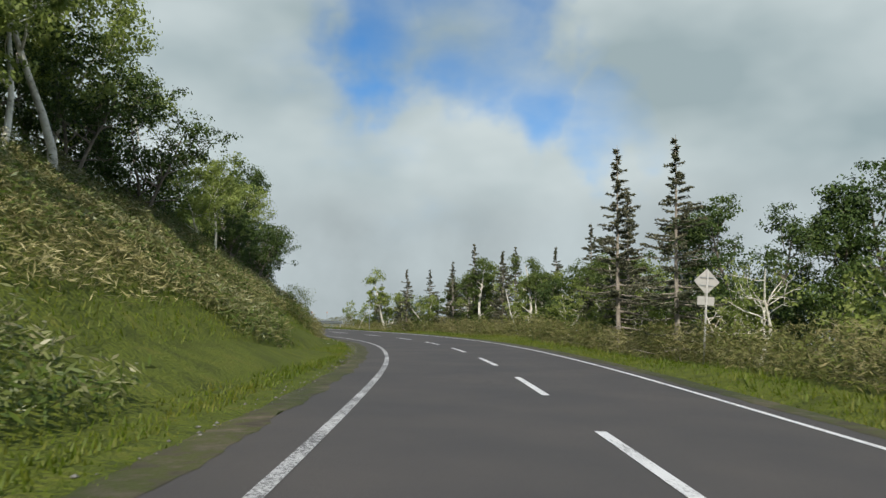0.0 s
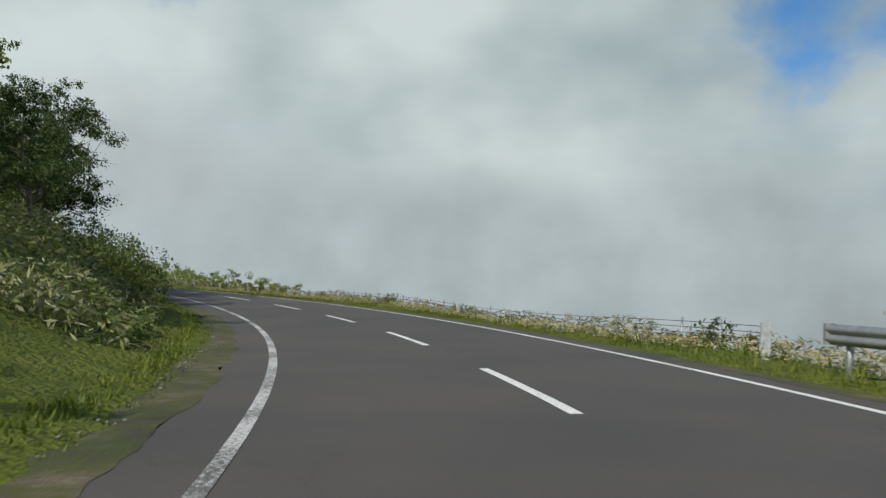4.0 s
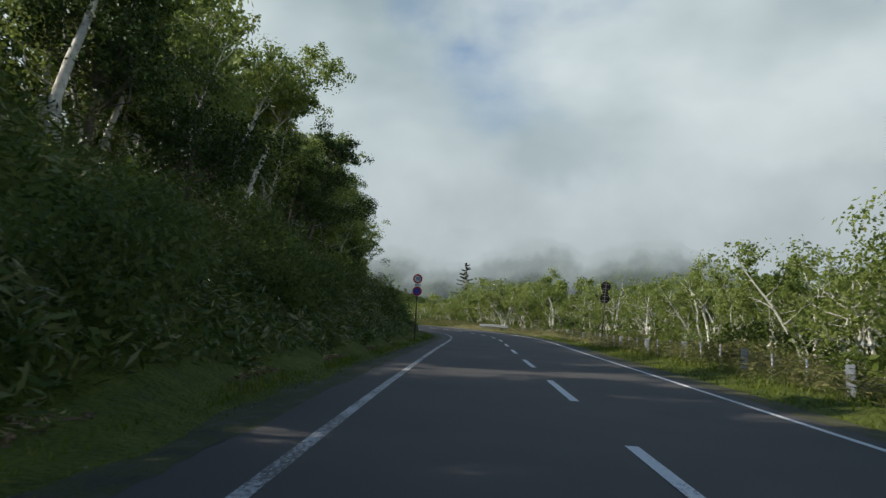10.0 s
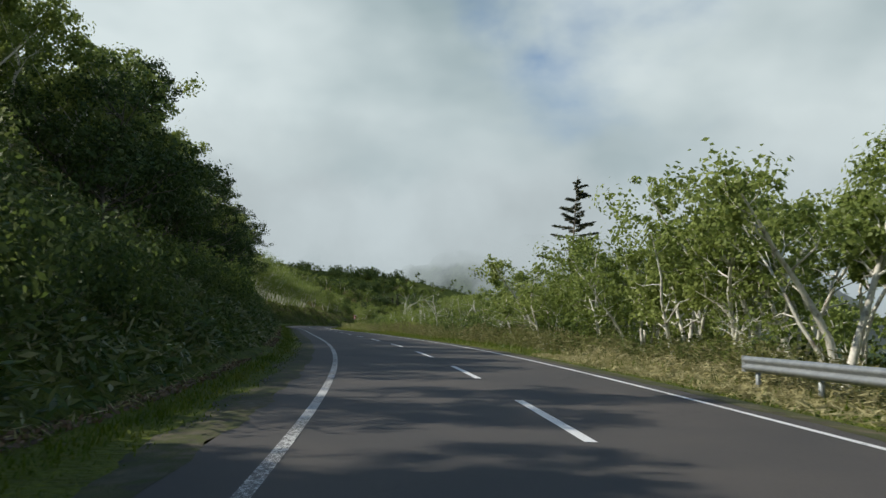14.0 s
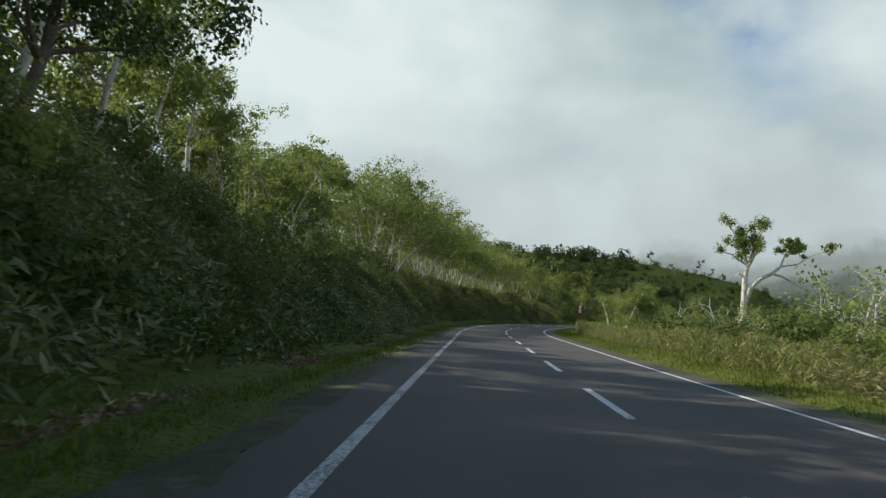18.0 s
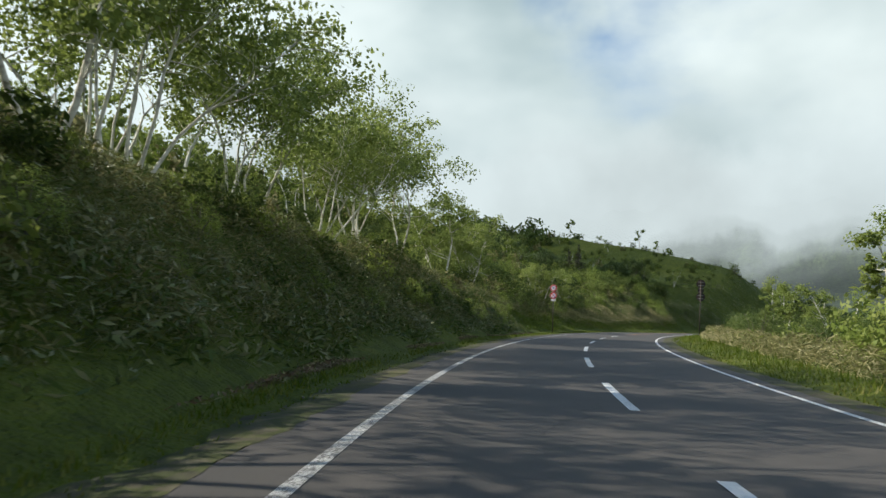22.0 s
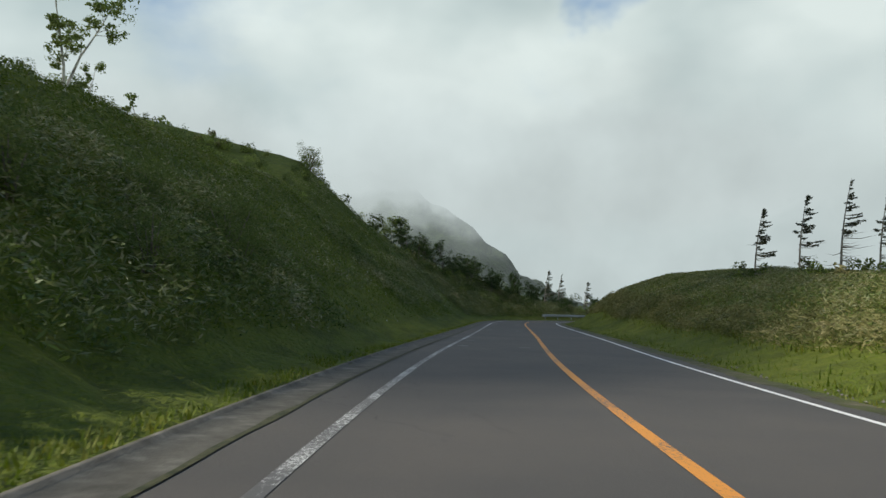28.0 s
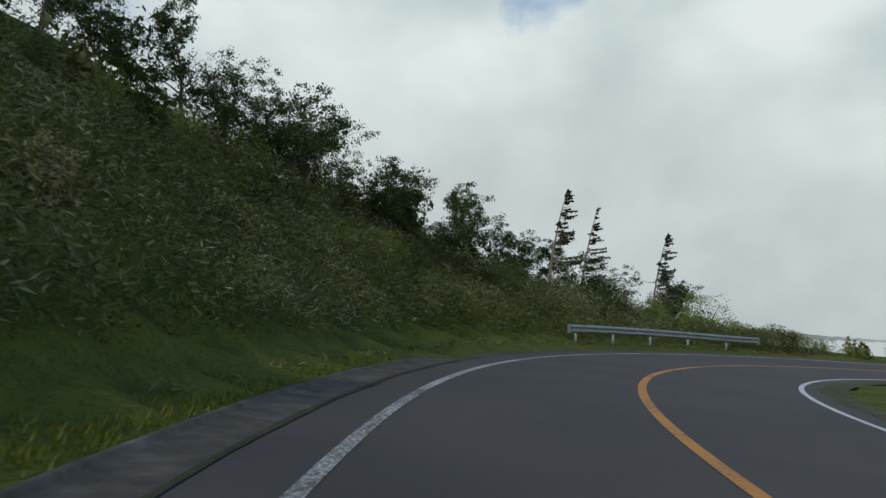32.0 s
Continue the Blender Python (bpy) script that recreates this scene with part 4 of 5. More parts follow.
# right, birch woods below and beside the road
put(snag, 224, 18.5, 1.35, 2.4)
put(bare_birches[2], 227, 19, 1.95, 0.4)
put(bare_birches[0], 223, 17, 1.75, 2.4)
put(sparse[1], 212, 14, 1.0, 1.1)
put(bare_birches[1], 221, 18.5, 1.6, 0.1)
put(sparse[3], 205, 15.5, 1.15, 1.1)
put(sparse[0], 208, 17, 1.05, 2.1)
put(sparse[2], 201, 16, 0.9, 4.1)
scatter(birches, 176, 196, 13, 18, 5, 0.4, 0.55)
scatter(bare_birches, 196, 218, 11, 16, 6, 0.9, 1.2)
scatter(slim, 150, 176, 10, 16, 10, 0.35, 0.5)
scatter(sparse, 172, 196, 12, 17, 6, 0.45, 0.6)
scatter(sparse, 196, 218, 12, 17, 8, 0.95, 1.25)
scatter(bushes, 176, 230, 7.4, 8.6, 12, 0.4, 0.65)
scatter(light_bushes, 230, 316, 8.4, 10, 18, 0.5, 0.8)
scatter(slim, 232, 252, 11, 17, 9, 0.8, 1.0)
scatter(slim, 252, 310, 11, 17, 22, 0.6, 0.8)
scatter(light_bushes, 356, 400, 8.6, 11, 11, 0.5, 0.85)
scatter(birches, 352, 400, 11, 17, 9, 0.5, 0.7)
scatter(birches, 400, 430, 11, 17, 6, 0.4, 0.55)
scatter(slim, 312, 354, 12, 16, 8, 0.9, 1.2)
scatter(bare_birches, 302, 352, 10, 13, 5, 0.7, 1.0)
scatter(slim, 318, 356, 10, 13, 7, 0.8, 1.1)
scatter(bare_birches, 236, 302, 9.4, 12.5, 9, 0.8, 1.2)
scatter(slim, 354, 400, 11, 16, 12, 0.5, 0.75)
scatter(sparse, 230, 310, 10.5, 15, 26, 0.62, 0.85)
scatter(sparse, 310, 352, 10, 14, 15, 0.9, 1.2)
scatter(sparse, 352, 374, 10.5, 14, 7, 0.9, 1.2)
scatter(slim, 352, 374, 11, 14.5, 5, 0.8, 1.05)
scatter(sparse, 374, 400, 10, 14, 7, 0.5, 0.75)
scatter(bare_birches, 380, 424, 9.5, 13, 8, 0.8, 1.15)
scatter(sparse, 400, 444, 10, 15, 8, 0.45, 0.6)
put(sparse[0], 337, 18, 1.4, 0.7)
put(snag, 333.5, 13.2, 0.88, 4.0)
put(sparse[2], 345, 13, 1.4, 0.7)
put(slim[2], 349, 14.5, 1.3, 2.7)
put(sparse[1], 351, 13.5, 1.45, 2.7)
layered = spruce("pine_tree", 65, 13, "tall thin pine with layered wind-swept boughs", flag=0.3, bare=0.5, dense=2.6, tiers=0.024)
put(layered, 371.5, 14.2, 1.0, 1.5)
right_x, right_y = (b - a for a, b in zip(place(481, 18.0), place(481, 19.0)))
put(forked, 481, 19.0, 1.0, math.atan2(right_y, right_x))
put(bare_birches[1], 460, 18.6, 1.6, 0.5)
put(bare_birches[0], 462.5, 20.0, 1.35, 2.5)
scatter(bare_birches, 436, 482, 11, 17, 16, 0.55, 0.85)
scatter(bare_birches, 478, 500, 16, 24, 6, 0.8, 1.1)
scatter(bushes, 330, 480, 8.0, 11, 18, 0.4, 0.7)
for s, d, scale in ((319.2, 5.5, 0.3), (320.6, 5.55, 0.24), (322.5, 6.9, 0.5), (326, 7.0, 0.45), (330, 6.9, 0.5)):
    put(bushes[1], s, d, scale, s)
# left, after the bend: birches above the cut bank, then open scrub
scatter(umbrella, 514, 534, -14.5, -12.5, 4, 1.15, 1.35)
scatter(sparse, 514, 534, -14.5, -12.5, 3, 1.15, 1.35)
scatter(light_bushes, 480, 575, -14, -11.8, 16, 0.5, 0.9)
for i, (s, d, scale) in enumerate(((535, -13.2, 1.1), (538, -15.5, 1.1), (541, -13, 1.05), (545.5, -14, 1.05), (550, -12.6, 1.0), (554, -14.2, 1.0), (558, -13.2, 1.1), (559.5, -14.5, 1.0), (562, -12.4, 1.1), 
                                   (583, -16, 1.1), (587, -14.5, 1.2), (591, -17, 0.85), (602, -13.2, 0.5))):
    put(umbrella[i % 3] if s < 575 else birches[(1, 3, 4)[i % 3]], s, d, scale, 1.7 * i)
for i, (s, d, scale) in enumerate(((604.5, -12.6, 0.7), (607.5, -13.6, 0.75), (610.5, -12.4, 0.72), (614.5, -13.2, 0.68), (619, -12.6, 0.5))):
    put((birches[1], dark_trees[0], birches[3])[i % 3], s, d, scale, 1.7 * i)
put(spruces[2], 660, -28.5, 0.85, 0.1)
put(spruces[2], 657, -29, 0.7, 2.1)
put(dark_trees[2], 678, -25.5, 0.8, 0.5)
put(birches[3], 682, -25, 0.6, 1.0)
# shrub meshes stand in for rounded trees, in the shade-darkened leaf colour
tree_stand_ins = [bush("tall_shrub", 76 + i, 2.6, 5200, 0.19, M_SHADE, "tall rounded dark green shrub standing in for a crest tree") for i in range(2)]
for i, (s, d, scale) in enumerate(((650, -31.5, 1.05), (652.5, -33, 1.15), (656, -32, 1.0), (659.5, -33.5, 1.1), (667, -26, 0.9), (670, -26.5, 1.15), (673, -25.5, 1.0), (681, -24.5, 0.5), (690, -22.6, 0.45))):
    put(tree_stand_ins[i % 2], s, d, scale, 1.3 * i)
put(slim[3], 682, -18.5, 0.7, 0.4)
put(bushes[0], 741, -24.5, 1.3, 0.4)
scatter(bushes, 664, 681, -11.5, -8.6, 7, 0.6, 0.95)
scatter(light_bushes, 612, 662, -24, -12, 40, 0.5, 1.0)
scatter(open_bushes, 594, 652, -14, -9.6, 24, 0.35, 0.75)
scatter(light_bushes, 500, 584, -10, -7.6, 22, 0.4, 0.7)
# right, open scrub
scatter(birches, 488, 532, 12, 17, 7, 0.45, 0.62)
scatter(slim, 486, 532, 10.5, 15, 7, 0.55, 0.75)
put(birches[2], 492.5, 10.9, 0.6, 0.7)
put(slim[2], 505, 10.6, 0.65, 1.7)
for i, (s, d, scale) in enumerate(((497, 12, 0.75), (500, 13.5, 0.85), (505, 12, 0.7), (512, 14, 0.8))):
    put(slim[i], s, d, scale, i)
scatter(slim, 516, 605, 11, 20, 24, 0.5, 0.75)
scatter(slim, 622, 668, 9.5, 17, 26, 0.35, 0.55)
scatter(bushes, 622, 668, 8.8, 13, 24, 0.9, 1.3)
scatter(open_bushes, 490, 655, 9.5, 18, 40, 0.4, 0.9)
scatter(bushes, 545, 615, 9.0, 12.5, 22, 0.8, 1.15)
put(flags[1], 713.5, 16.3, 0.82, 0.95)
put(flags[1], 722, 22.4, 1.0, 1.3)
put(flags[0], 724, 26.5, 1.0, 0.9)
put(flags[1], 727, 31, 1.1, 1.2)
put(flags[0], 730, 34, 0.85, 1.0)
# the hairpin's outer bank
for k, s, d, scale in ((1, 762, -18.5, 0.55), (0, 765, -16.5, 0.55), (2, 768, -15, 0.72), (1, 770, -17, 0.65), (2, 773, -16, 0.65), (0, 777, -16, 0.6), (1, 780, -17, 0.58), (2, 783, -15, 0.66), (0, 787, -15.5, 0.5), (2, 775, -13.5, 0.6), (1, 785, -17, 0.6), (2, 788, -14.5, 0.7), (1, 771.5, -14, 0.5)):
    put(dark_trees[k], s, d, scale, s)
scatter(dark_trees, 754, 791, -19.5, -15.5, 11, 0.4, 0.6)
put(birches[4], 757, -19, 0.5, 0.4)
put(sparse[1], 786, -13.2, 0.55, 0.4)
put(flags[1], 780, -14, 0.95, 0.9)
put(flags[0], 782.5, -15, 0.82, 1.1)
put(flags[1], 785.5, -13.5, 0.9, 0.7)
scatter(open_bushes, 750, 792, -17, -9.5, 16, 0.5, 0.9)
put(light_bushes[0], 785.5, -9.6, 1.15, 0.3)
put(light_bushes[1], 783.5, -10.5, 1.0, 2.3)

grove("birch_wood", far_birches, [(-10, 40, -40, -19, 26, 0.8, 1.1), (100, 140, -36, -17, 14, 0.6, 0.8), (141, 318, -34, -21, 110, 0.9, 1.2), (338, 440, -34, -20, 45, 0.9, 1.15), (440, 500, -34, -22, 20, 0.7, 0.9), (500, 556, -40, -19, 16, 0.6, 0.8), (570, 665, -75, -36, 45, 0.45, 0.75), (560, 700, -135, -70, 110, 0.5, 0.8), (655, 755, -95, -42, 50, 0.3, 0.5), (735, 800, -170, -45, 80, 0.5, 0.8)], "shaded birch woods climbing the slope above the road")
grove("birch_wood", far_birches, [(20, 78, 16, 40, 44, 0.6, 0.85), (95, 130, 24, 50, 14, 0.4, 0.5), (176, 215, 18, 50, 60, 0.5, 0.7), (150, 176, 18, 50, 34, 0.35, 0.5), (230, 420, 14, 40, 240, 0.6, 0.9), (420, 470, 14, 40, 40, 0.28, 0.4), (215, 230, 24, 40, 15, 0.6, 0.8), (480, 640, 16, 60, 90, 0.35, 0.6)], "sunlit low birch woods below the road", seed=10)
grove("birch_wood", mid_birches, [(141, 235, -22, -15.5, 56, 1.15, 1.45), (235, 290, -21, -15.5, 26, 0.95, 1.2), (338, 440, -20, -15.5, 26, 0.7, 0.9)], "shaded birch woods above the cut bank", seed=16)
for i, kind in enumerate(mid_birches):
    put(kind, 150 + 40 * i, -18, 1.0, i)
for i, kind in enumerate(far_birches):
    put(kind, 240 + 9 * i, 34, 0.7, i)
NEAR_SCRUB = [(172, 225, 6.0, 7.2, 60, 0.25, 0.45), (225, 316, 7.5, 8.6, 70, 0.3, 0.5), (785, 840, -24, -8, 90, 0.4, 0.65), (10, 100, 9, 22, 110, 0.7, 1.2), (105, 148, 9, 24, 70, 0.25, 0.45), (148, 170, 9, 24, 40, 0.4, 0.8), (104, 148, 7.3, 9, 44, 0.22, 0.42), (148, 165, 7.3, 9, 18, 0.4, 0.7), (170, 480, 8.5, 16, 240, 0.6, 1.0), (580, 668, -40, -12.5, 300, 0.5, 1.1), (500, 580, -13, -8, 60, 0.4, 0.7),
              (655, 755, -72, -42, 110, 0.5, 0.9), (705, 755, -45, -22, 90, 0.35, 0.65), (755, 790, -45, -20, 90, 0.7, 1.2), (754, 788, -18, -10, 40, 0.4, 0.8), (756, 782, -30, -14, 40, 0.8, 1.3)]
FAR_SCRUB = [(752, 800, -120, -40, 140, 0.9, 1.6), (668, 735, 16, 60, 110, 0.35, 0.6), (560, 665, -75, -38, 240, 0.8, 1.6), (480, 660, 18, 60, 120, 0.7, 1.4), (170, 480, 16, 24, 120, 0.7, 1.1), (104, 500, -26, -18, 150, 1.0, 1.8),
             (655, 755, -95, -72, 90, 0.9, 1.5), (560, 690, -135, -70, 280, 1.4, 2.4)]
grove("shrub_cover", bushes + light_bushes, [(300, 356, 8.4, 16, 34, 0.4, 0.7), (356, 430, 8.4, 16, 56, 0.7, 1.3), (430, 480, 8.4, 16, 26, 0.5, 0.8), (618, 670, 9, 20, 85, 0.6, 0.95), (540, 622, 9.0, 17, 120, 0.7, 1.1), (440, 486, 10, 17, 70, 0.8, 1.2), (484, 545, 9.4, 20, 100, 0.9, 1.35), (140, 500, -13, -9.2, 80, 0.8, 1.25), (592, 662, -24, -10, 130, 0.5, 1.1), (586, 660, -27, -12.5, 40, 0.6, 1.4), (18, 96, 10, 12.5, 26, 0.8, 1.3), (652, 748, -24, -20, 22, 0.3, 0.5), (787, 804, -12, -8.2, 20, 0.35, 0.55), (300, 356, 8.6, 11, 14, 0.4, 0.7), (655, 712, -24, -18.5, 40, 0.35, 0.6), (660, 760, -42, -24, 60, 0.4, 0.7)], "dense green scrub close to the road", thin=5, seed=14)
grove("shrub_cover", bushes, [(116, 330, -9.0, -7.2, 46, 0.8, 1.15), (330, 480, -11, -7.8, 34, 0.7, 1.1)], "dark scrub at the foot of the shaded bank", thin=3, seed=17)
grove("shrub_cover", open_bushes, NEAR_SCRUB, "low green scrub covering the slopes beside the road", thin=12, seed=12)
# enlarged shrubs in place of the dark trees on the far crest
grove("shrub_cover", bushes, [(700, 762, -200, -75, 260, 1.5, 2.6)], "dark scrub standing in for trees along the far crest", thin=32, seed=18)
grove("shrub_cover", open_bushes, FAR_SCRUB, "low green scrub on the open slopes further up", thin=32, seed=13)


def field(name, zones, mat, label, category, leaf, width, up, hi, lean_down=0.35, seed=1):
    """Loose leaf blades over stretches (s0, s1, d0, d1, blades per square metre, height): joined, as nobody could count them."""
    rng = np.random.default_rng(seed)
    P, A, L = [], [], []
    for s0, s1, d0, d1, dens, ht in zones:
        n = int((s1 - s0) * abs(d1 - d0) * dens * 1.45)
        s, d = rng.uniform(s0, s1, n), rng.uniform(d0, d1, n)
        x, y = place(s, d)
        patch = np.sin(x * 0.9 + 1.3 * np.sin(y * 0.7)) * np.sin(y * 1.1 + np.sin(x * 0.5)) * 0.5 + 0.5
        keep = rng.random(n) < 0.35 + 0.65 * patch
        x, y, patch = x[keep], y[keep], patch[keep]
        z = height(x, y) + ht * (0.5 + 0.6 * patch) * rng.uniform(hi[0], hi[1], len(x))
        P.append(np.stack([x, y, z], 1))
        a = rng.uniform(0, 6.28, len(x))
        A.append(np.stack([np.cos(a), np.sin(a), rng.normal(size=len(x)) * 0.3 - lean_down], 1))
    V, F = leaves(rng, np.concatenate(P), leaf, width, up, np.concatenate(A))
    return tagged(new(name, mesh_from(name, V, F, mat)), label, category, kind="stuff")


field("dwarf_bamboo", [(-5, 22, -17, -10.4, 90, 0.8), (22, 50, -17, -8.8, 90, 0.8), (50, 88, -15, -7.0, 95, 1.0), (7.5, 11.5, -8.4, -6.1, 160, 0.8), (24, 35, -8.8, -7.5, 110, 1.0), (88, 118, -13, -8.5, 40, 0.6), (118, 380, -9.5, -6.9, 40, 0.8), (380, 480, -12.5, -6.7, 90, 1.0), (480, 578, -13.5, -6.8, 60, 0.8), (578, 655, -15.5, -10.5, 100, 0.8), (600, 650, -26, -16, 16, 0.8),
                       (650, 745, -24, -9.5, 30, 0.35), (662, 756, 7.6, 22, 55, 0.4), (706, 717, -14.5, -8.5, 120, 0.7), (724, 742, -13.5, -9, 90, 0.7), (663, 683, -13, -7.2, 130, 1.1), (748, 792, -17, -7.3, 130, 1.0)],
      M_SASA, "dwarf bamboo with drying leaf tips covering the bank", "bamboo grass", 0.21, 0.048, 1.0, (0.2, 1.15), seed=2)
LEFT_STRAW = [(50, 88, -10, -6.2, 110, 1.0), (750, 792, -16, -7.3, 90, 0.9), (24, 34, -9, -7.3, 40, 1.0), (598, 652, -14, -9.4, 80, 0.8), (-5, 24, -16, -9.2, 110, 0.6), (24, 52, -15, -8.6, 130, 0.7), (50, 88, -6.5, -5.9, 60, 0.25), (495, 562, -7.3, -5.8, 70, 0.06), (752, 792, -7.4, -5.9, 50, 0.12), (578, 660, -22, -9, 50, 1.0), (492, 576, -13, -7.0, 105, 0.8)]
RIGHT_STRAW = [(104, 320, 5.8, 6.7, 70, 0.55), (5, 100, 6.9, 8.4, 200, 1.35), (5, 100, 8.4, 11, 80, 1.5), (100, 210, 7.2, 10, 40, 0.6), (160, 300, 7.0, 8.2, 70, 0.8), (210, 330, 7.0, 10, 44, 0.8), (330, 436, 6.5, 10, 90, 1.15), (436, 520, 8.5, 10.5, 60, 1.1), (520, 650, 6.8, 10.5, 70, 0.9), (662, 756, 7.8, 22, 40, 0.42), (704, 750, 7.2, 9.5, 60, 0.8), (668, 756, 7.2, 9.5, 110, 0.6)]
field("dwarf_bamboo", LEFT_STRAW + RIGHT_STRAW,
      M_DRY, "tall dwarf bamboo hedge beyond the grass verge", "bamboo grass", 0.25, 0.038, 0.8, (0.05, 1.1), lean_down=-0.3, seed=3)

field("dwarf_bamboo", [(118, 200, -13.5, -6.9, 26, 1.0), (200, 480, -13.6, -6.9, 42, 1.1), (104, 480, -8.7, -6.35, 95, 0.85), (480, 575, -9.0, -6.35, 40, 0.75)], M_SASA, "shaded broad-leaved bamboo grass on the steep bank", "bamboo grass", 0.32, 0.075, 0.9, (0.1, 1.15), seed=5)
for mat, dens, seed in ((M_DRY, 75, 21), (M_LIGHT, 60, 22), (M_STRAW, 26, 23)):
    field("dwarf_bamboo", [(436, 520, 6.7, 9.4, dens, 1.15), (548, 592, 6.9, 8.4, dens * 0.6, 0.8)], mat, "upright stand of half-dry bamboo grass beyond the verge", "bamboo grass", 0.30, 0.036, 0.2, (0.1, 1.1), lean_down=-1.3, seed=seed)
field("tall_herbs", [(560, 655, -11, -6.8, 95, 0.5), (655, 740, -22, -7.5, 30, 0.3), (500, 560, -8.5, -6.6, 80, 0.4)], M_GRASS, "tall green herbs and grass on the lower slope", "grass", 0.18, 0.035, 0.3, (0.1, 1.2), lean_down=-0.8, seed=4)

field("cut_straw", [(296, 350, 4.7, 6.6, 150, 0.14), (296, 350, 6.0, 8.2, 90, 0.5), (268, 300, 5.6, 7.6, 70, 0.3), (600, 618, -11.5, -8.6, 60, 0.8), (618, 656, -12, -8.6, 150, 1.0), (596, 650, -19, -12, 30, 1.1), (-5, 50, -14, -8.8, 45, 0.7), (756, 790, -13, -7.6, 24, 0.7), (492, 560, 6.6, 7.4, 60, 0.9), (556, 590, 6.8, 8.6, 60, 0.9), (560, 640, 6.4, 7.2, 40, 0.5), (118, 575, -6.75, -6.15, 34, 0.10), (104, 160, 5.4, 6.6, 60, 0.3), (86, 104, 6.2, 7.6, 70, 0.5)], M_STRAW, "pale dry straw lying along the verge", "dry grass", 0.24, 0.03, 0.6, (0.05, 1.1), lean_down=-0.1, seed=8)

field("leaf_litter", [(118, 480, -6.7, -5.95, 130, 0.07), (480, 576, -6.8, -5.9, 170, 0.08), (600, 650, -8.9, -7.6, 60, 0.1)], M_LITTER, "brown dead leaves along the foot of the bank", "leaf litter", 0.12, 0.05, 1.4, (0.1, 1.2), lean_down=0.0, seed=9)
field("daisies", [(40, 62, -7.0, -5.6, 1.2, 0.25), (690, 745, -12, -7, 0.6, 0.3)], M_SIGN_WHITE, "scattered small white daisies in the verge", "flower", 0.07, 0.07, 3.0, (0.8, 1.2), lean_down=0.0, seed=6)


def grass(name, zones, label, seed):
    rng = np.random.default_rng(seed)
    V = []
    for s0, s1, d0, d1, dens, ht in zones:
        n = int((s1 - s0) * abs(d1 - d0) * dens)
        s, d = rng.uniform(s0, s1, n), rng.uniform(d0, d1, n)
        x, y = place(s, d)
        patch = np.sin(x * 0.8 + 1.7 * np.sin(y * 0.6)) * np.sin(y * 0.9 + 1.5 * np.sin(x * 0.7)) * 0.5 + 0.5
        keep = rng.random(n) < 0.3 + 0.7 * patch
        x, y = x[keep], y[keep]
        n = len(x)
        z = height(x, y) - 0.01
        a = rng.uniform(0, 6.28, n)
        h = ht * rng.uniform(0.3, 1.3, n)
        w = 0.012 + 0.05 * ht
        p = np.stack([x, y, z], 1)
        side = np.stack([np.cos(a), np.sin(a), 0 * a], 1) * w
        tip = np.stack([np.cos(a + 1.3), np.sin(a + 1.3), 0 * a], 1) * (h * 0.5)[:, None] + np.stack([0 * a, 0 * a, h], 1)
        V.append(np.stack([p - side, p + side, p + tip], 1).reshape(-1, 3))
    V = np.concatenate(V)
    return tagged(new(name, mesh_from(name, V, np.arange(len(V)).reshape(-1, 3), M_GRASS)), label, "grass", kind="stuff")


grass("grass", [(-5, 760, -5.75, -5.3, 110, 0.12), (-5, 760, -7.4, -5.2, 76, 0.09), (-5, 648, -5.2, -4.8, 60, 0.06), (-5, 648, -4.9, -4.45, 22, 0.045), (-5, 760, 4.1, 4.5, 26, 0.05), (-5, 760, 4.4, 6.8, 75, 0.10), (-5, 760, 5.0, 6.9, 9, 0.28), (0, 60, -9.5, -7.2, 40, 0.14), (640, 750, -19, -7.4, 34, 0.16), (60, 118, -12, -7.4, 22, 0.16), (560, 640, -11, -7.4, 26, 0.2), (650, 750, 6.9, 16, 22, 0.25)], "mown green grass verge with taller tufts", 7)


def pebbles(name, zones, mat, label, seed):
    """Loose small stones, joined: low, uneven eight-sided lumps."""
    rng = np.random.default_rng(seed)
    V, F, k = [], [], 0
    ring = np.array([(1, 0, 0), (0, 1, 0), (-1, 0, 0), (0, -1, 0), (0, 0, 0.7), (0, 0, -0.5)])
    tri = np.array([(0, 1, 4), (1, 2, 4), (2, 3, 4), (3, 0, 4), (1, 0, 5), (2, 1, 5), (3, 2, 5), (0, 3, 5)])
    for s0, s1, d0, d1, count, lo, hi in zones:
        s, d = rng.uniform(s0, s1, count), rng.uniform(d0, d1, count)
        x, y = place(s, d)
        z = height(x, y) + 0.01
        for i in range(count):
            V.append(ring * rng.uniform(lo, hi) * rng.uniform(0.6, 1.3, (6, 3)) + (x[i], y[i], z[i]))
            F.append(tri + k)
            k += 6
    return tagged(new(name, mesh_from(name, np.concatenate(V), np.concatenate(F), mat)), label, "gravel", kind="stuff")


pebbles("roadside_gravel", [(-5, 110, -5.1, -4.5, 700, 0.012, 0.045), (560, 648, -5.0, -4.4, 500, 0.012, 0.05), (648, 760, -5.0, -4.4, 120, 0.012, 0.04), (560, 760, 4.05, 5.0, 1300, 0.015, 0.06), (110, 560, -5.0, -4.4, 900, 0.012, 0.04)], M_STONE, "loose grey stones along the road edge", 15)


# ---- roadside things ----
def box(bm, size, at, turn=None):
    m = Matrix.Translation(at) @ (turn or Matrix.Identity(4)) @ Matrix.Diagonal((*size, 1))
    bmesh.ops.create_cube(bm, size=1.0, matrix=m)


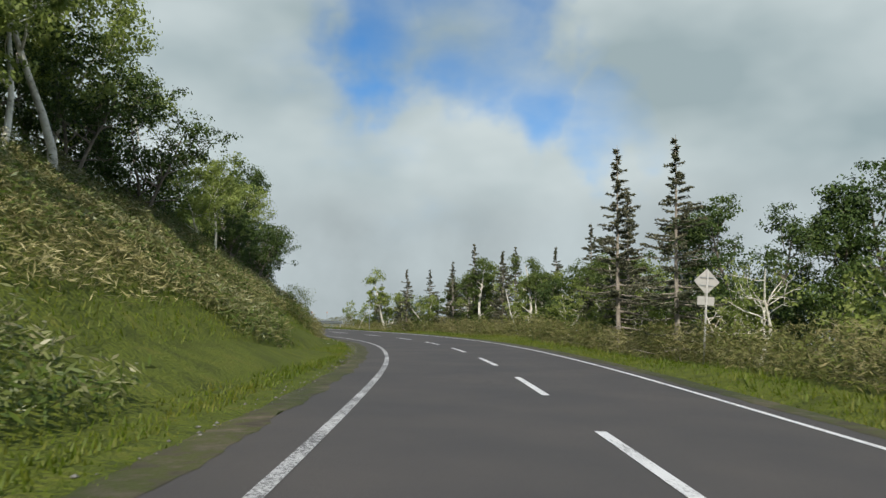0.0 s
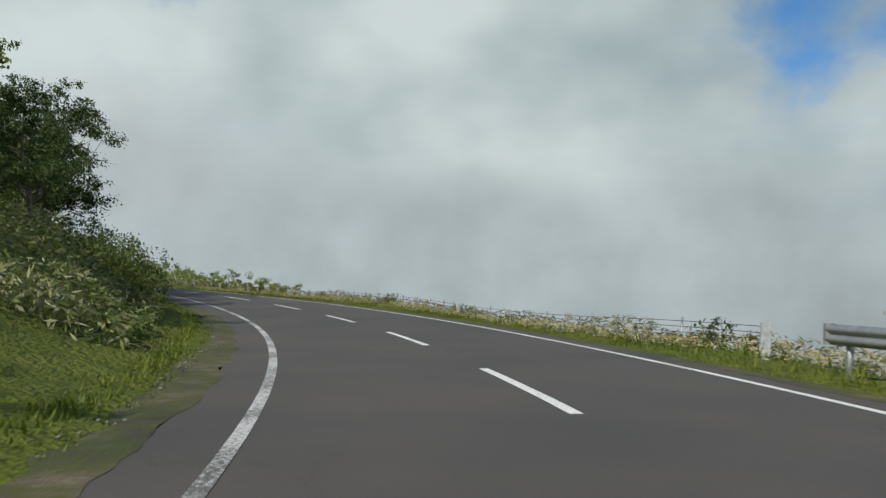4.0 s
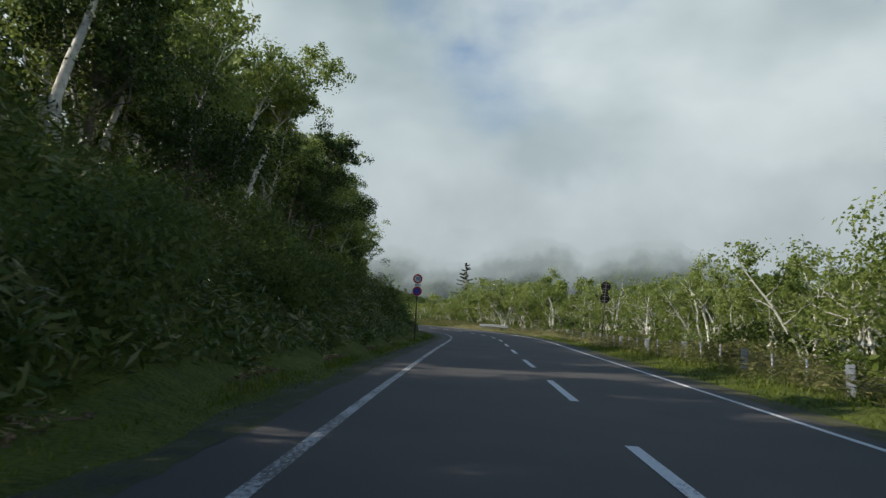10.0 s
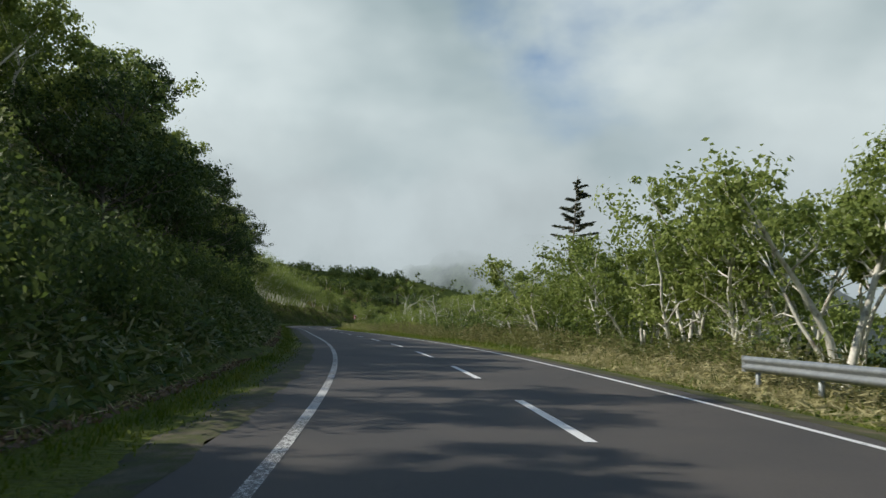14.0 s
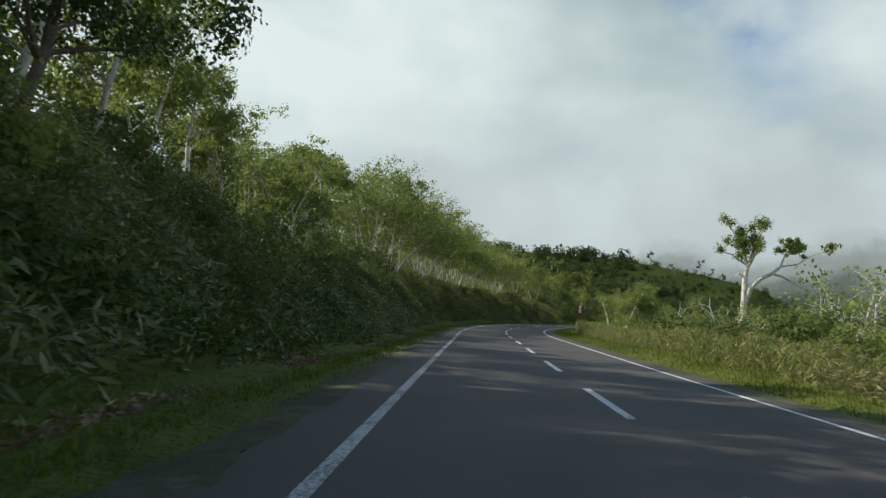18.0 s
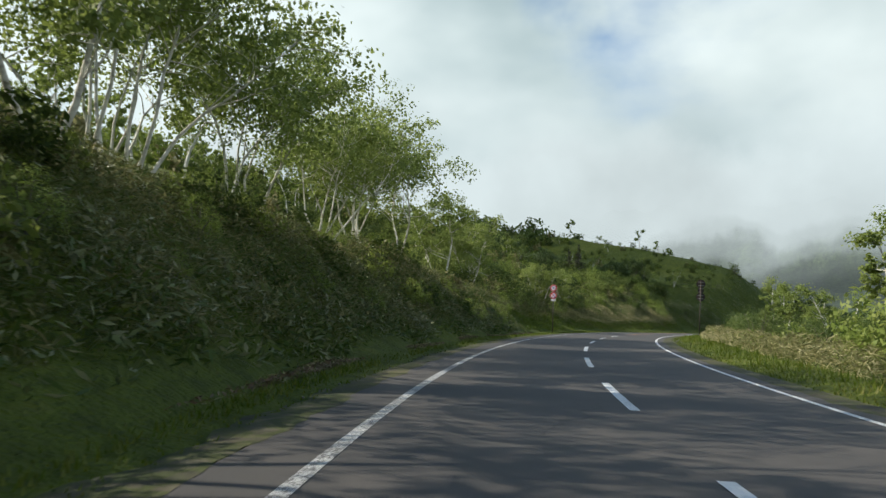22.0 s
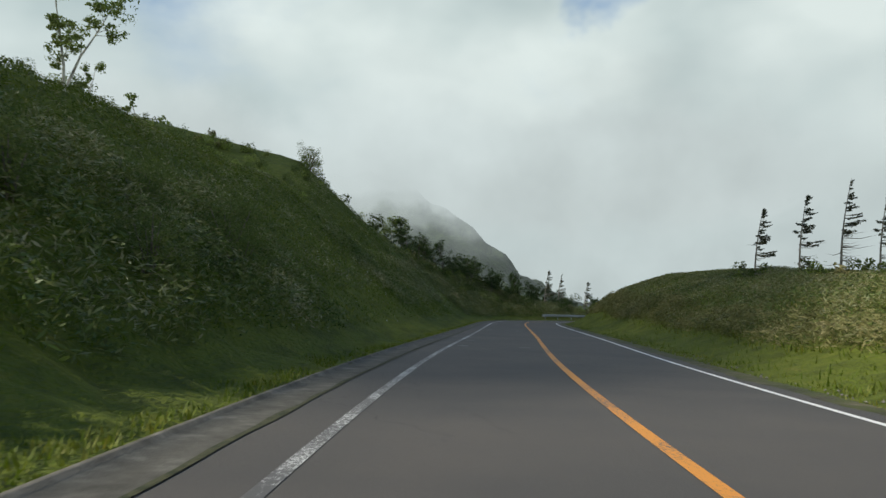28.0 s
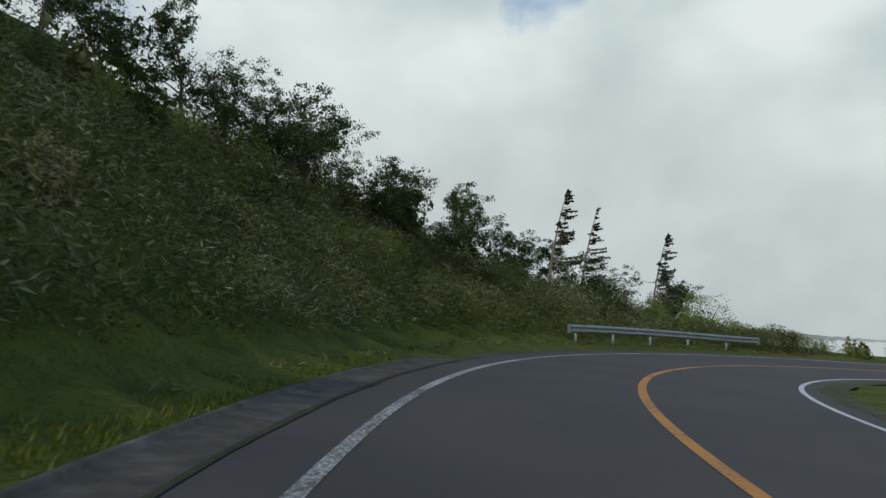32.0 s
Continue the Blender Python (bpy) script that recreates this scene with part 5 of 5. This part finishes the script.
def bevelled(size, at=(0, 0, 0), bevel=0.01, turn=None):
    bm = bmesh.new()
    box(bm, size, at, turn)
    bmesh.ops.bevel(bm, geom=bm.edges[:], offset=bevel, segments=2, affect="EDGES")
    return bm


def rod(r, z0, z1, x=0.0, y=0.0, sides=12):
    bm = bmesh.new()
    bmesh.ops.create_cone(bm, cap_ends=True, segments=sides, radius1=r, radius2=r, depth=z1 - z0, matrix=Matrix.Translation((x, y, (z0 + z1) / 2)))
    return bm


def disc(r, y, x, z, thick=0.004, inner=0.0):
    """A round plate or ring facing -y."""
    bm = bmesh.new()
    n = 40
    rings = [[bm.verts.new((x + q * math.cos(2 * math.pi * k / n), yy, z + q * math.sin(2 * math.pi * k / n))) for k in range(n)]
             for q, yy in ((inner, y), (r, y), (r, y + thick), (inner, y + thick))] if inner else \
            [[bm.verts.new((x + r * math.cos(2 * math.pi * k / n), yy, z + r * math.sin(2 * math.pi * k / n))) for k in range(n)] for yy in (y, y + thick)]
    for a in range(len(rings) - (0 if inner else 1)):
        p, q = rings[a], rings[(a + 1) % len(rings)]
        for k in range(n):
            bm.faces.new((p[k], p[(k + 1) % n], q[(k + 1) % n], q[k]))
    if not inner:
        bm.faces.new(rings[0])
        bm.faces.new(rings[1][::-1])
    bmesh.ops.recalc_face_normals(bm, faces=bm.faces[:])
    return bm


def outline(points, y, thick=0.003):
    """A flat figure in the x, z plane with a little thickness, facing -y."""
    bm = bmesh.new()
    f = [bm.verts.new((x, y, z)) for x, z in points]
    b = [bm.verts.new((x, y + thick, z)) for x, z in points]
    bm.faces.new(f)
    bm.faces.new(b[::-1])
    for k in range(len(f)):
        j = (k + 1) % len(f)
        bm.faces.new((f[k], b[k], b[j], f[j]))
    bmesh.ops.recalc_face_normals(bm, faces=bm.faces[:])
    return bm


def stand(ob, s, d, turn=0.0, lean=0.0, z=None):
    x, y = place(s, d)
    zz = float(height(np.array([x]), np.array([y]))[0]) if z is None else z
    ob.matrix_basis = Matrix.Translation((float(x), float(y), zz)) @ Matrix.Rotation(radians(heading(s) + turn), 4, "Z") @ Matrix.Rotation(radians(lean), 4, "Y")
    return ob


def digits(text, size, mat, parent, x, y, z):
    cu = bpy.data.curves.new("numerals", "FONT")
    cu.body, cu.size, cu.align_x, cu.align_y, cu.extrude, cu.offset = text, size, "CENTER", "CENTER", 0.002, 0.006
    cu.materials.append(mat)
    ob = child("numerals", cu, parent, "blue numerals")
    ob.matrix_basis = Matrix.Translation((x, y, z)) @ Matrix.Rotation(radians(90), 4, "X")
    return ob


def round_plate(post, z, ring=M_SIGN_RED, field_=M_SIGN_WHITE):
    plate = part("plate", disc(0.30, -0.06, 0, z, 0.012), M_SIGN_WHITE, post, "round white-edged traffic sign plate")
    part("ring", disc(0.285, -0.064, 0, z, 0.004, 0.20), ring, plate, "red ring")
    part("face", disc(0.20, -0.063, 0, z, 0.003), field_, plate)
    return plate


def brackets(post, z, half=0.2):
    for dz in (-0.14, 0.14):
        part("bracket", bevelled((2 * half, 0.03, 0.035), (0, -0.03, z + dz), 0.004), M_STEEL, post)


def sign_pole(name, label, top):
    post = new(name)
    part("pole", rod(0.038, -0.5, top), M_POLE, post, smooth=True)
    part("cap", rod(0.042, top, top + 0.02), M_POLE, post)
    return tagged(post, label, "traffic sign")


M_POLE = surface("brown_pole_paint", [(0.3, (0.05, 0.036, 0.03)), (0.7, (0.085, 0.065, 0.055))], scale=6, roughness=0.55, bump=0.1)
M_ARROW = surface("sign_arrow_black", [(0.3, (0.05, 0.025, 0.025)), (0.7, (0.08, 0.04, 0.04))], scale=6, roughness=0.5, bump=0)
M_NUM = surface("sign_numeral_blue", [(0.3, (0.02, 0.09, 0.30)), (0.7, (0.03, 0.12, 0.36))], scale=6, roughness=0.5, bump=0)

# speed limit over a no-overtaking sign and an arrow plate
post = sign_pole("speed_limit_sign", "round 30 limit and no-overtaking signs on a brown pole", 4.1)
p = round_plate(post, 3.80)
digits("30", 0.30, M_NUM, p, 0, -0.068, 3.80)
p = round_plate(post, 3.17)
part("bar", outline([(-0.17, 3.31), (-0.13, 3.34), (0.17, 3.03), (0.13, 3.0)], -0.069), M_SIGN_RED, p, "red diagonal bar")
part("arrow", outline([(0.00, 2.98), (0.09, 3.05), (0.08, 3.15), (0.02, 3.22), (0.02, 3.26), (-0.03, 3.26), (0.045, 3.36), (0.10, 3.26), (0.06, 3.26), (0.06, 3.23), (0.13, 3.15), (0.13, 3.02), (0.04, 2.95)], -0.073), M_SIGN_BLUE, p, "blue bent arrow")
part("arrow", outline([(-0.10, 3.02), (-0.10, 3.11), (-0.13, 3.11), (-0.085, 3.17), (-0.04, 3.11), (-0.07, 3.11), (-0.07, 3.02)], -0.073), M_NUM, p, "blue straight arrow")
q = part("supplementary_plate", bevelled((0.40, 0.012, 0.15), (0, -0.055, 2.78), 0.004), M_SIGN_WHITE, post, "white plate with an arrow")
part("arrow", outline([(-0.14, 2.77), (-0.14, 2.79), (0.08, 2.79), (0.08, 2.81), (0.14, 2.78), (0.08, 2.75), (0.08, 2.77)], -0.066), M_ARROW, q)
stand(post, 582.0, -5.6, lean=2.0)

# limit and no-parking signs on the shaded side
post = sign_pole("speed_limit_sign", "round 30 limit and blue no-parking signs on a dark pole", 4.1)
p = round_plate(post, 3.80)
digits("30", 0.30, M_NUM, p, 0, -0.068, 3.80)
q = part("supplementary_plate", bevelled((0.40, 0.012, 0.15), (0, -0.055, 3.41), 0.004), M_SIGN_WHITE, post, "white plate with a bar")
part("bar", outline([(-0.14, 3.395), (-0.14, 3.425), (0.14, 3.425), (0.14, 3.395)], -0.066), M_ARROW, q)
p = round_plate(post, 3.02, field_=M_SIGN_BLUE)
part("bar", outline([(-0.15, 3.15), (-0.13, 3.17), (0.15, 2.89), (0.13, 2.87)], -0.069), M_SIGN_RED, p, "red diagonal bar")
stand(post, 271.5, -5.6, lean=2.0)


def back_sign(label, plates, top):
    """Signs for the other direction: their dark backs with brackets show."""
    post = sign_pole("traffic_sign", label, top)
    for z, r in plates:
        pl = part("plate", disc(r, -0.06, 0, z, 0.012), M_SIGN_DARK, post, "brown back of a round plate")
        part("rim", disc(r, -0.05, 0, z, 0.02, r - 0.015), M_SIGN_DARK, pl)
        brackets(post, z, r * 0.6)
    return post


ob = back_sign("brown-backed round signs on a pole facing the other way", [(3.80, 0.31), (3.02, 0.31)], 4.1)
part("plate", bevelled((0.40, 0.012, 0.15), (0, -0.055, 3.41), 0.004), M_SIGN_DARK, ob)
stand(ob, 274.0, 6.3, turn=180, lean=-5.0)
ob = back_sign("three brown-backed round signs on a pole facing the other way", [(4.45, 0.36), (3.90, 0.25), (3.36, 0.36)], 4.75)
stand(ob, 584.8, 6.2, turn=180, lean=-3.0)

# diamond warning sign seen from behind
post = new("warning_sign")
part("pole", rod(0.035, -0.5, 3.25), M_SIGN_BACK, post, smooth=True)
part("plate", outline([(-0.46, 2.85), (0, 3.31), (0.46, 2.85), (0, 2.39)], -0.06, 0.012), M_SIGN_BACK, post, "grey back of a diamond plate")
q = part("supplementary_plate", bevelled((0.60, 0.012, 0.30), (0, -0.055, 2.18), 0.004), M_SIGN_BACK, post, "grey back of a small plate")
brackets(post, 2.85, 0.25)
tagged(stand(post, 27.5, 7.35, turn=180, lean=-4), "grey diamond warning sign and plate seen from behind", "traffic sign")


def guard_rail(s0, s1, d, label, step=2.5, top=0.78):
    """A corrugated steel beam with rounded ends on steel posts."""
    root = new("guard_rail")
    s = np.linspace(s0, s1, max(int((s1 - s0) / 0.8), 8))
    prof = [(0.0, 0.0), (-0.045, 0.05), (-0.075, 0.09), (-0.045, 0.135), (0.0, 0.165), (0.0, 0.19), (-0.045, 0.22), (-0.075, 0.26), (-0.045, 0.305), (0.0, 0.35)]
    V = []
    sgn = 1 if d > 0 else -1
    gx_, gy_ = place(s, np.full(len(s), d))
    gz_ = height(gx_, gy_)
    gz_ = np.convolve(np.pad(gz_, 3, mode="edge"), np.ones(7) / 7, "valid")
    for off, zz in prof + [(o + 0.006, z_) for o, z_ in reversed(prof)]:
        x, y = place(s, np.full(len(s), d + sgn * off))
        V.append(np.stack([x, y, gz_ + top - 0.35 + zz], 1))
    V = np.stack(V, 1).reshape(-1, 3)
    k = 2 * len(prof)
    F = [(a * k + b, a * k + (b + 1) % k, (a + 1) * k + (b + 1) % k, (a + 1) * k + b) for a in range(len(s) - 1) for b in range(k)]
    child("beam", mesh_from("beam", V, F, M_STEEL), root, "corrugated galvanised beam")
    for e, se in ((0, s0), (-1, s1)):
        bm = bmesh.new()
        bmesh.ops.create_cone(bm, cap_ends=True, segments=14, radius1=0.09, radius2=0.09, depth=0.37)
        en = part("end_cap", bm, M_STEEL, root, "rounded beam end")
        x, y = place(se, d + sgn * 0.03)
        en.matrix_basis = Matrix.Translation((float(x), float(y), float(gz_[e]) + top - 0.175))
    for se in np.arange(s0 + 0.6, s1, step):
        x, y = place(se, d + sgn * 0.12)
        z = float(np.interp(se, s, gz_))
        po = part("post", rod(0.06, -0.5, top - 0.04), M_STEEL, root, smooth=True)
        po.matrix_basis = Matrix.Translation((float(x), float(y), z))
        bl = part("bracket", bevelled((0.10, 0.10, 0.18), (0, 0, top - 0.17), 0.008), M_STEEL, root)
        x, y = place(se, d + sgn * 0.05)
        bl.matrix_basis = Matrix.Translation((float(x), float(y), z)) @ Matrix.Rotation(radians(heading(se)), 4, "Z")
    return tagged(root, label, "guard rail")


guard_rail(91, 100, 5.9, "short weathered steel guard rail on the grass verge", 2.0)
guard_rail(318.5, 334.5, 6.0, "pale galvanised guard rail beside dry grass")
guard_rail(773.5, 786, -6.3, "long steel guard rail outside the bend")

# snow poles by the first rail
M_SNOW = surface("orange_reflector", [(0.3, (0.46, 0.20, 0.11)), (0.7, (0.52, 0.25, 0.15))], scale=6, roughness=0.5, bump=0)
for se in (95.2, 98.6):
    po = new("snow_pole")
    part("pole", rod(0.025, -0.4, 1.75), M_STEEL, po, smooth=True)
    part("reflector", rod(0.06, 1.66, 1.84, sides=16), M_SNOW, po, "orange round reflector")
    tagged(stand(po, se, 6.3), "thin steel snow pole with an orange top", "marker post", group="snow poles")


po = new("snow_pole")
part("pole", rod(0.035, -0.4, 2.9), M_STEEL, po, smooth=True)
part("head", bevelled((0.30, 0.05, 0.12), (-0.08, 0, 2.92), 0.01), M_STEEL, po, "short grey head")
tagged(stand(po, 84, 5.55), "tall grey steel pole with a short head", "marker post")


def cable_fence(s0, s1, d, label, bay=5.0):
    """Wide panel posts every 5 m with two round posts between, and four cables."""
    root = new("cable_fence")
    s = np.arange(s0, s1 + 0.1, 1.0)
    cx, cy = place(s, np.full(len(s), d))
    cz = height(cx, cy)
    cz = np.convolve(np.pad(cz, 3, mode="edge"), np.ones(7) / 7, "valid")
    for hh in (0.22, 0.36, 0.50, 0.64):
        V, F = tube(np.stack([cx, cy, cz + hh], 1), [0.008] * len(s), 5)
        child("cable", mesh_from("cable", V, F, M_SIGN_DARK, True), root)
    wide = thin = None
    for i, se in enumerate(np.arange(s0, s1, bay / 3)):
        x, y = place(se, d + 0.06)
        z = float(np.interp(se, s, cz))
        if i % 3 == 0:
            if wide is None:
                ob = part("panel_post", bevelled((0.08, 0.22, 1.15), (0, 0, 0.15), 0.015), M_PANEL, root, "pale wide panel post")
                wide = ob.data
            else:
                ob = child("panel_post", wide, root)
        else:
            if thin is None:
                ob = part("post", rod(0.03, -0.4, 0.74), M_STEEL, root, smooth=True)
                thin = ob.data
            else:
                ob = child("post", thin, root)
        ob.matrix_basis = Matrix.Translation((float(x), float(y), z)) @ Matrix.Rotation(radians(heading(se) + (R.uniform(55, 80) if i % 3 == 0 else 0)), 4, "Z") @ Matrix.Rotation(radians(R.uniform(-2, 2)), 4, "X")
    return tagged(root, label, "fence")


M_PANEL = surface("weathered_white_post_paint", [(0.3, (0.24, 0.26, 0.28)), (0.7, (0.42, 0.44, 0.46))], scale=5, roughness=0.6, bump=0.2)
cable_fence(103, 172, 6.7, "steel cable fence with pale wide posts above the slope")
cable_fence(173, 317, 6.9, "steel cable fence with pale posts before birch woods", 7.5)

# concrete side gutter and worn cross marks where the slope is cut steeply
gutter_s = np.arange(648, 762, 0.5)
tagged(new("gutter", ribbon("gutter", gutter_s, [-5.16, -5.14, -5.06, -5.03, -4.6, -4.33], [-0.08, 0.05, 0.05, 0.012, 0.008, 0.004], M_CONCRETE)), "stained concrete gutter with a low lip along the verge", "gutter", kind="structure")
child("moss_joint", ribbon("moss_joint", gutter_s, [PAVE_L - 0.04 + 0.25 * frayed(2 * gutter_s), PAVE_L + 0.05 + 0.25 * frayed(1.3 * gutter_s + 5)], 0.013, M_MOSS), road, "dark moss and grit in the gutter's joint")
M_WORN = worn_paint("worn_cross_mark", (0.36, 0.36, 0.35), (0.085, 0.08, 0.076), 0.70)
for s, d in [(683, -3.05), (688.5, -3.1), (683.3, -0.75), (708.5, -3.0), (712, -3.0), (708.3, -0.8), (727.6, -2.95), (729.7, -2.95), (731.8, -2.95), (733.9, -2.95), (737, -2.9), (727.8, -0.75), (730.5, -0.8), (734, -0.8), (739, -2.9)]:
    child("cross_mark", ribbon("cross_mark", [s, s + 0.2, s + 0.4], [d - 0.21, d + 0.21], 0.006, M_WORN), road, "worn white cross mark")


# ---- glowing backdrop rings for mist and low cloud round the far hills ----
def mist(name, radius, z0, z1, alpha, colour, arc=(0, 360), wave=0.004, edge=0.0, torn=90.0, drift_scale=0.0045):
    """A wide glowing see-through ring that paints in low cloud and haze. alpha: how thick it is at which height, as
    (height, thickness); torn: how far its edges stray, in metres.
    """
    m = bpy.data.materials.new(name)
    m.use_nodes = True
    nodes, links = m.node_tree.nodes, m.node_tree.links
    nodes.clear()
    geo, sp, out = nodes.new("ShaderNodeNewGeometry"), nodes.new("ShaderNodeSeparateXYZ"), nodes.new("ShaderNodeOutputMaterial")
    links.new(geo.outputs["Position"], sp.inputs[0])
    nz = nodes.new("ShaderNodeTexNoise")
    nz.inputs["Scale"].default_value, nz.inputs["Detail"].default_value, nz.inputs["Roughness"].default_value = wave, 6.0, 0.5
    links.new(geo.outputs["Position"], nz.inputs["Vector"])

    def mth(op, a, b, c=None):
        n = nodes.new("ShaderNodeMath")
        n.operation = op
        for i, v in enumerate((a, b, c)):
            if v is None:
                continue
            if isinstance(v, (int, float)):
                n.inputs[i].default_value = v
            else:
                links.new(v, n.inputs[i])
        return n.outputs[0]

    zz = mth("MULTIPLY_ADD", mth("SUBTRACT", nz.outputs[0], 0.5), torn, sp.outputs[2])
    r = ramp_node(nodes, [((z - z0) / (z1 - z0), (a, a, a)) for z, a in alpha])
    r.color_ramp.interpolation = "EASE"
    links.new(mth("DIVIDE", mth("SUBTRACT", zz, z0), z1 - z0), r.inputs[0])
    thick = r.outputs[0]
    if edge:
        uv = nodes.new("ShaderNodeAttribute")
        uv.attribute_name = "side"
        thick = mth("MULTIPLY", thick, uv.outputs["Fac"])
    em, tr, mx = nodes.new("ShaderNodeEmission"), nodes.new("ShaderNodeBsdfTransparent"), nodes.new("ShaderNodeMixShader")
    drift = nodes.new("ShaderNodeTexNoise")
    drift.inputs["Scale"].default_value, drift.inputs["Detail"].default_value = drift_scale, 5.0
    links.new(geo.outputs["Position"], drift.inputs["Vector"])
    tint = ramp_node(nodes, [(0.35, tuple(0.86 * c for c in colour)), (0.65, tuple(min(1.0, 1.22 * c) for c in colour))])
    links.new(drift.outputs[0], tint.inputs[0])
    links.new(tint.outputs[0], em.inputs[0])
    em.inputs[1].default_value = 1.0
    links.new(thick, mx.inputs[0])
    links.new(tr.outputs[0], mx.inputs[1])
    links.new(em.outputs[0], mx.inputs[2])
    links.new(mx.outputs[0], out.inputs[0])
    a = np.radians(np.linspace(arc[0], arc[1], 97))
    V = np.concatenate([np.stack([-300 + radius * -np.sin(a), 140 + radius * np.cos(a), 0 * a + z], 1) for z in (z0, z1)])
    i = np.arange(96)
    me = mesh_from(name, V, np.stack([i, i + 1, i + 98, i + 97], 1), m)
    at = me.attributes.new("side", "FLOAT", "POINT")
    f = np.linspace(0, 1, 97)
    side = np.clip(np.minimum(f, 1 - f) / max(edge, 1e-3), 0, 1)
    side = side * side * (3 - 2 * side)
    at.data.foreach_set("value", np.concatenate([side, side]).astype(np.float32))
    return tagged(new("backdrop", me), "glowing see-through backdrop of low cloud round the far hills", "cloud", kind="structure")


def far_hill(name, cx, cy, lumps, w, h):
    """A wooded hill far off: a swelling sheet with a rough canopy."""
    rng = np.random.default_rng(21)
    n = 130
    x, y = np.meshgrid(np.linspace(-w, w, n), np.linspace(-h, h, n))
    z = np.zeros_like(x)
    for lx, ly, sx, sy, hh in lumps:
        z = z + hh * np.exp(-((x - lx) / sx) ** 2 - ((y - ly) / sy) ** 2)
    for k in range(10):
        a, q, ph = rng.uniform(0, 6.28), rng.uniform(0.03, 0.12), rng.uniform(0, 6.28)
        z = z + np.sin(q * (x * math.cos(a) + y * math.sin(a)) + ph) * 0.30 / q * np.clip(z / 40, 0, 1)
    z = z + rng.uniform(0, 6.5, z.shape) - 42
    i = (np.arange(n - 1)[:, None] * n + np.arange(n - 1)[None]).ravel()
    V = np.stack([x.ravel() + cx, y.ravel() + cy, z.ravel()], 1)
    return tagged(new(name, mesh_from(name, V, np.stack([i, i + 1, i + n + 1, i + n], 1), M_WOODS)), "dark wooded hill half hidden by low cloud", "hill", kind="structure")


far_hill("far_hill", -2720, 950, [(170, 540, 300, 200, 100), (60, 310, 300, 240, 300), (-20, 70, 280, 200, 110), (-103, -181, 320, 330, 330), (-166, -640, 320, 340, 260)], 1100, 1500)
# haze from emission alone; the nearest ring also covers the bare far ground
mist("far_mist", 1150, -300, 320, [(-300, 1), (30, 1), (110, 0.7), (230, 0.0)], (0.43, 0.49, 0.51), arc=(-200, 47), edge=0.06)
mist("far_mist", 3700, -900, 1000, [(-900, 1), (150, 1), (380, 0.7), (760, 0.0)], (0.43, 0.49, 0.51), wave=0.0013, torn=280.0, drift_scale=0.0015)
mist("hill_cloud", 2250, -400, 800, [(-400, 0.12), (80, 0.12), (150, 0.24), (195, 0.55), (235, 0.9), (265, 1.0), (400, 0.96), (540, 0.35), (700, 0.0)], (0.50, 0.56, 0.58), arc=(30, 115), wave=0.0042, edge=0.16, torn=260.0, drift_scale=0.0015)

# an added half-transparent cloud, out of view, dimming the sun on the last bends
shade_cloud_at = Vector((-712, 270, 0)) + away * 620
bm = bmesh.new()
bmesh.ops.create_icosphere(bm, subdivisions=4, radius=1.0)
for v in bm.verts:
    k = 1 + 0.35 * noise.fractal(v.co * 1.7, 1.0, 2.0, 4)
    v.co = Vector((v.co.x * 162 * k, v.co.y * 138 * k, v.co.z * 38 * k))
me = bpy.data.meshes.new("cloud")
bm.to_mesh(me)
bm.free()
M_CLOUD = surface("shade_cloud_white", [(0.3, (0.75, 0.77, 0.80)), (0.7, (0.85, 0.86, 0.88))], scale=0.02, roughness=1.0, bump=0)
M_CLOUD.node_tree.nodes["Principled BSDF"].inputs["Alpha"].default_value = 0.53
me.materials.append(M_CLOUD)
for p in me.polygons:
    p.use_smooth = True
cl = new("cloud", me)
cl.location = shade_cloud_at
tagged(cl, "added half-clear cloud out of view, shading the last bends", "cloud", kind="structure")
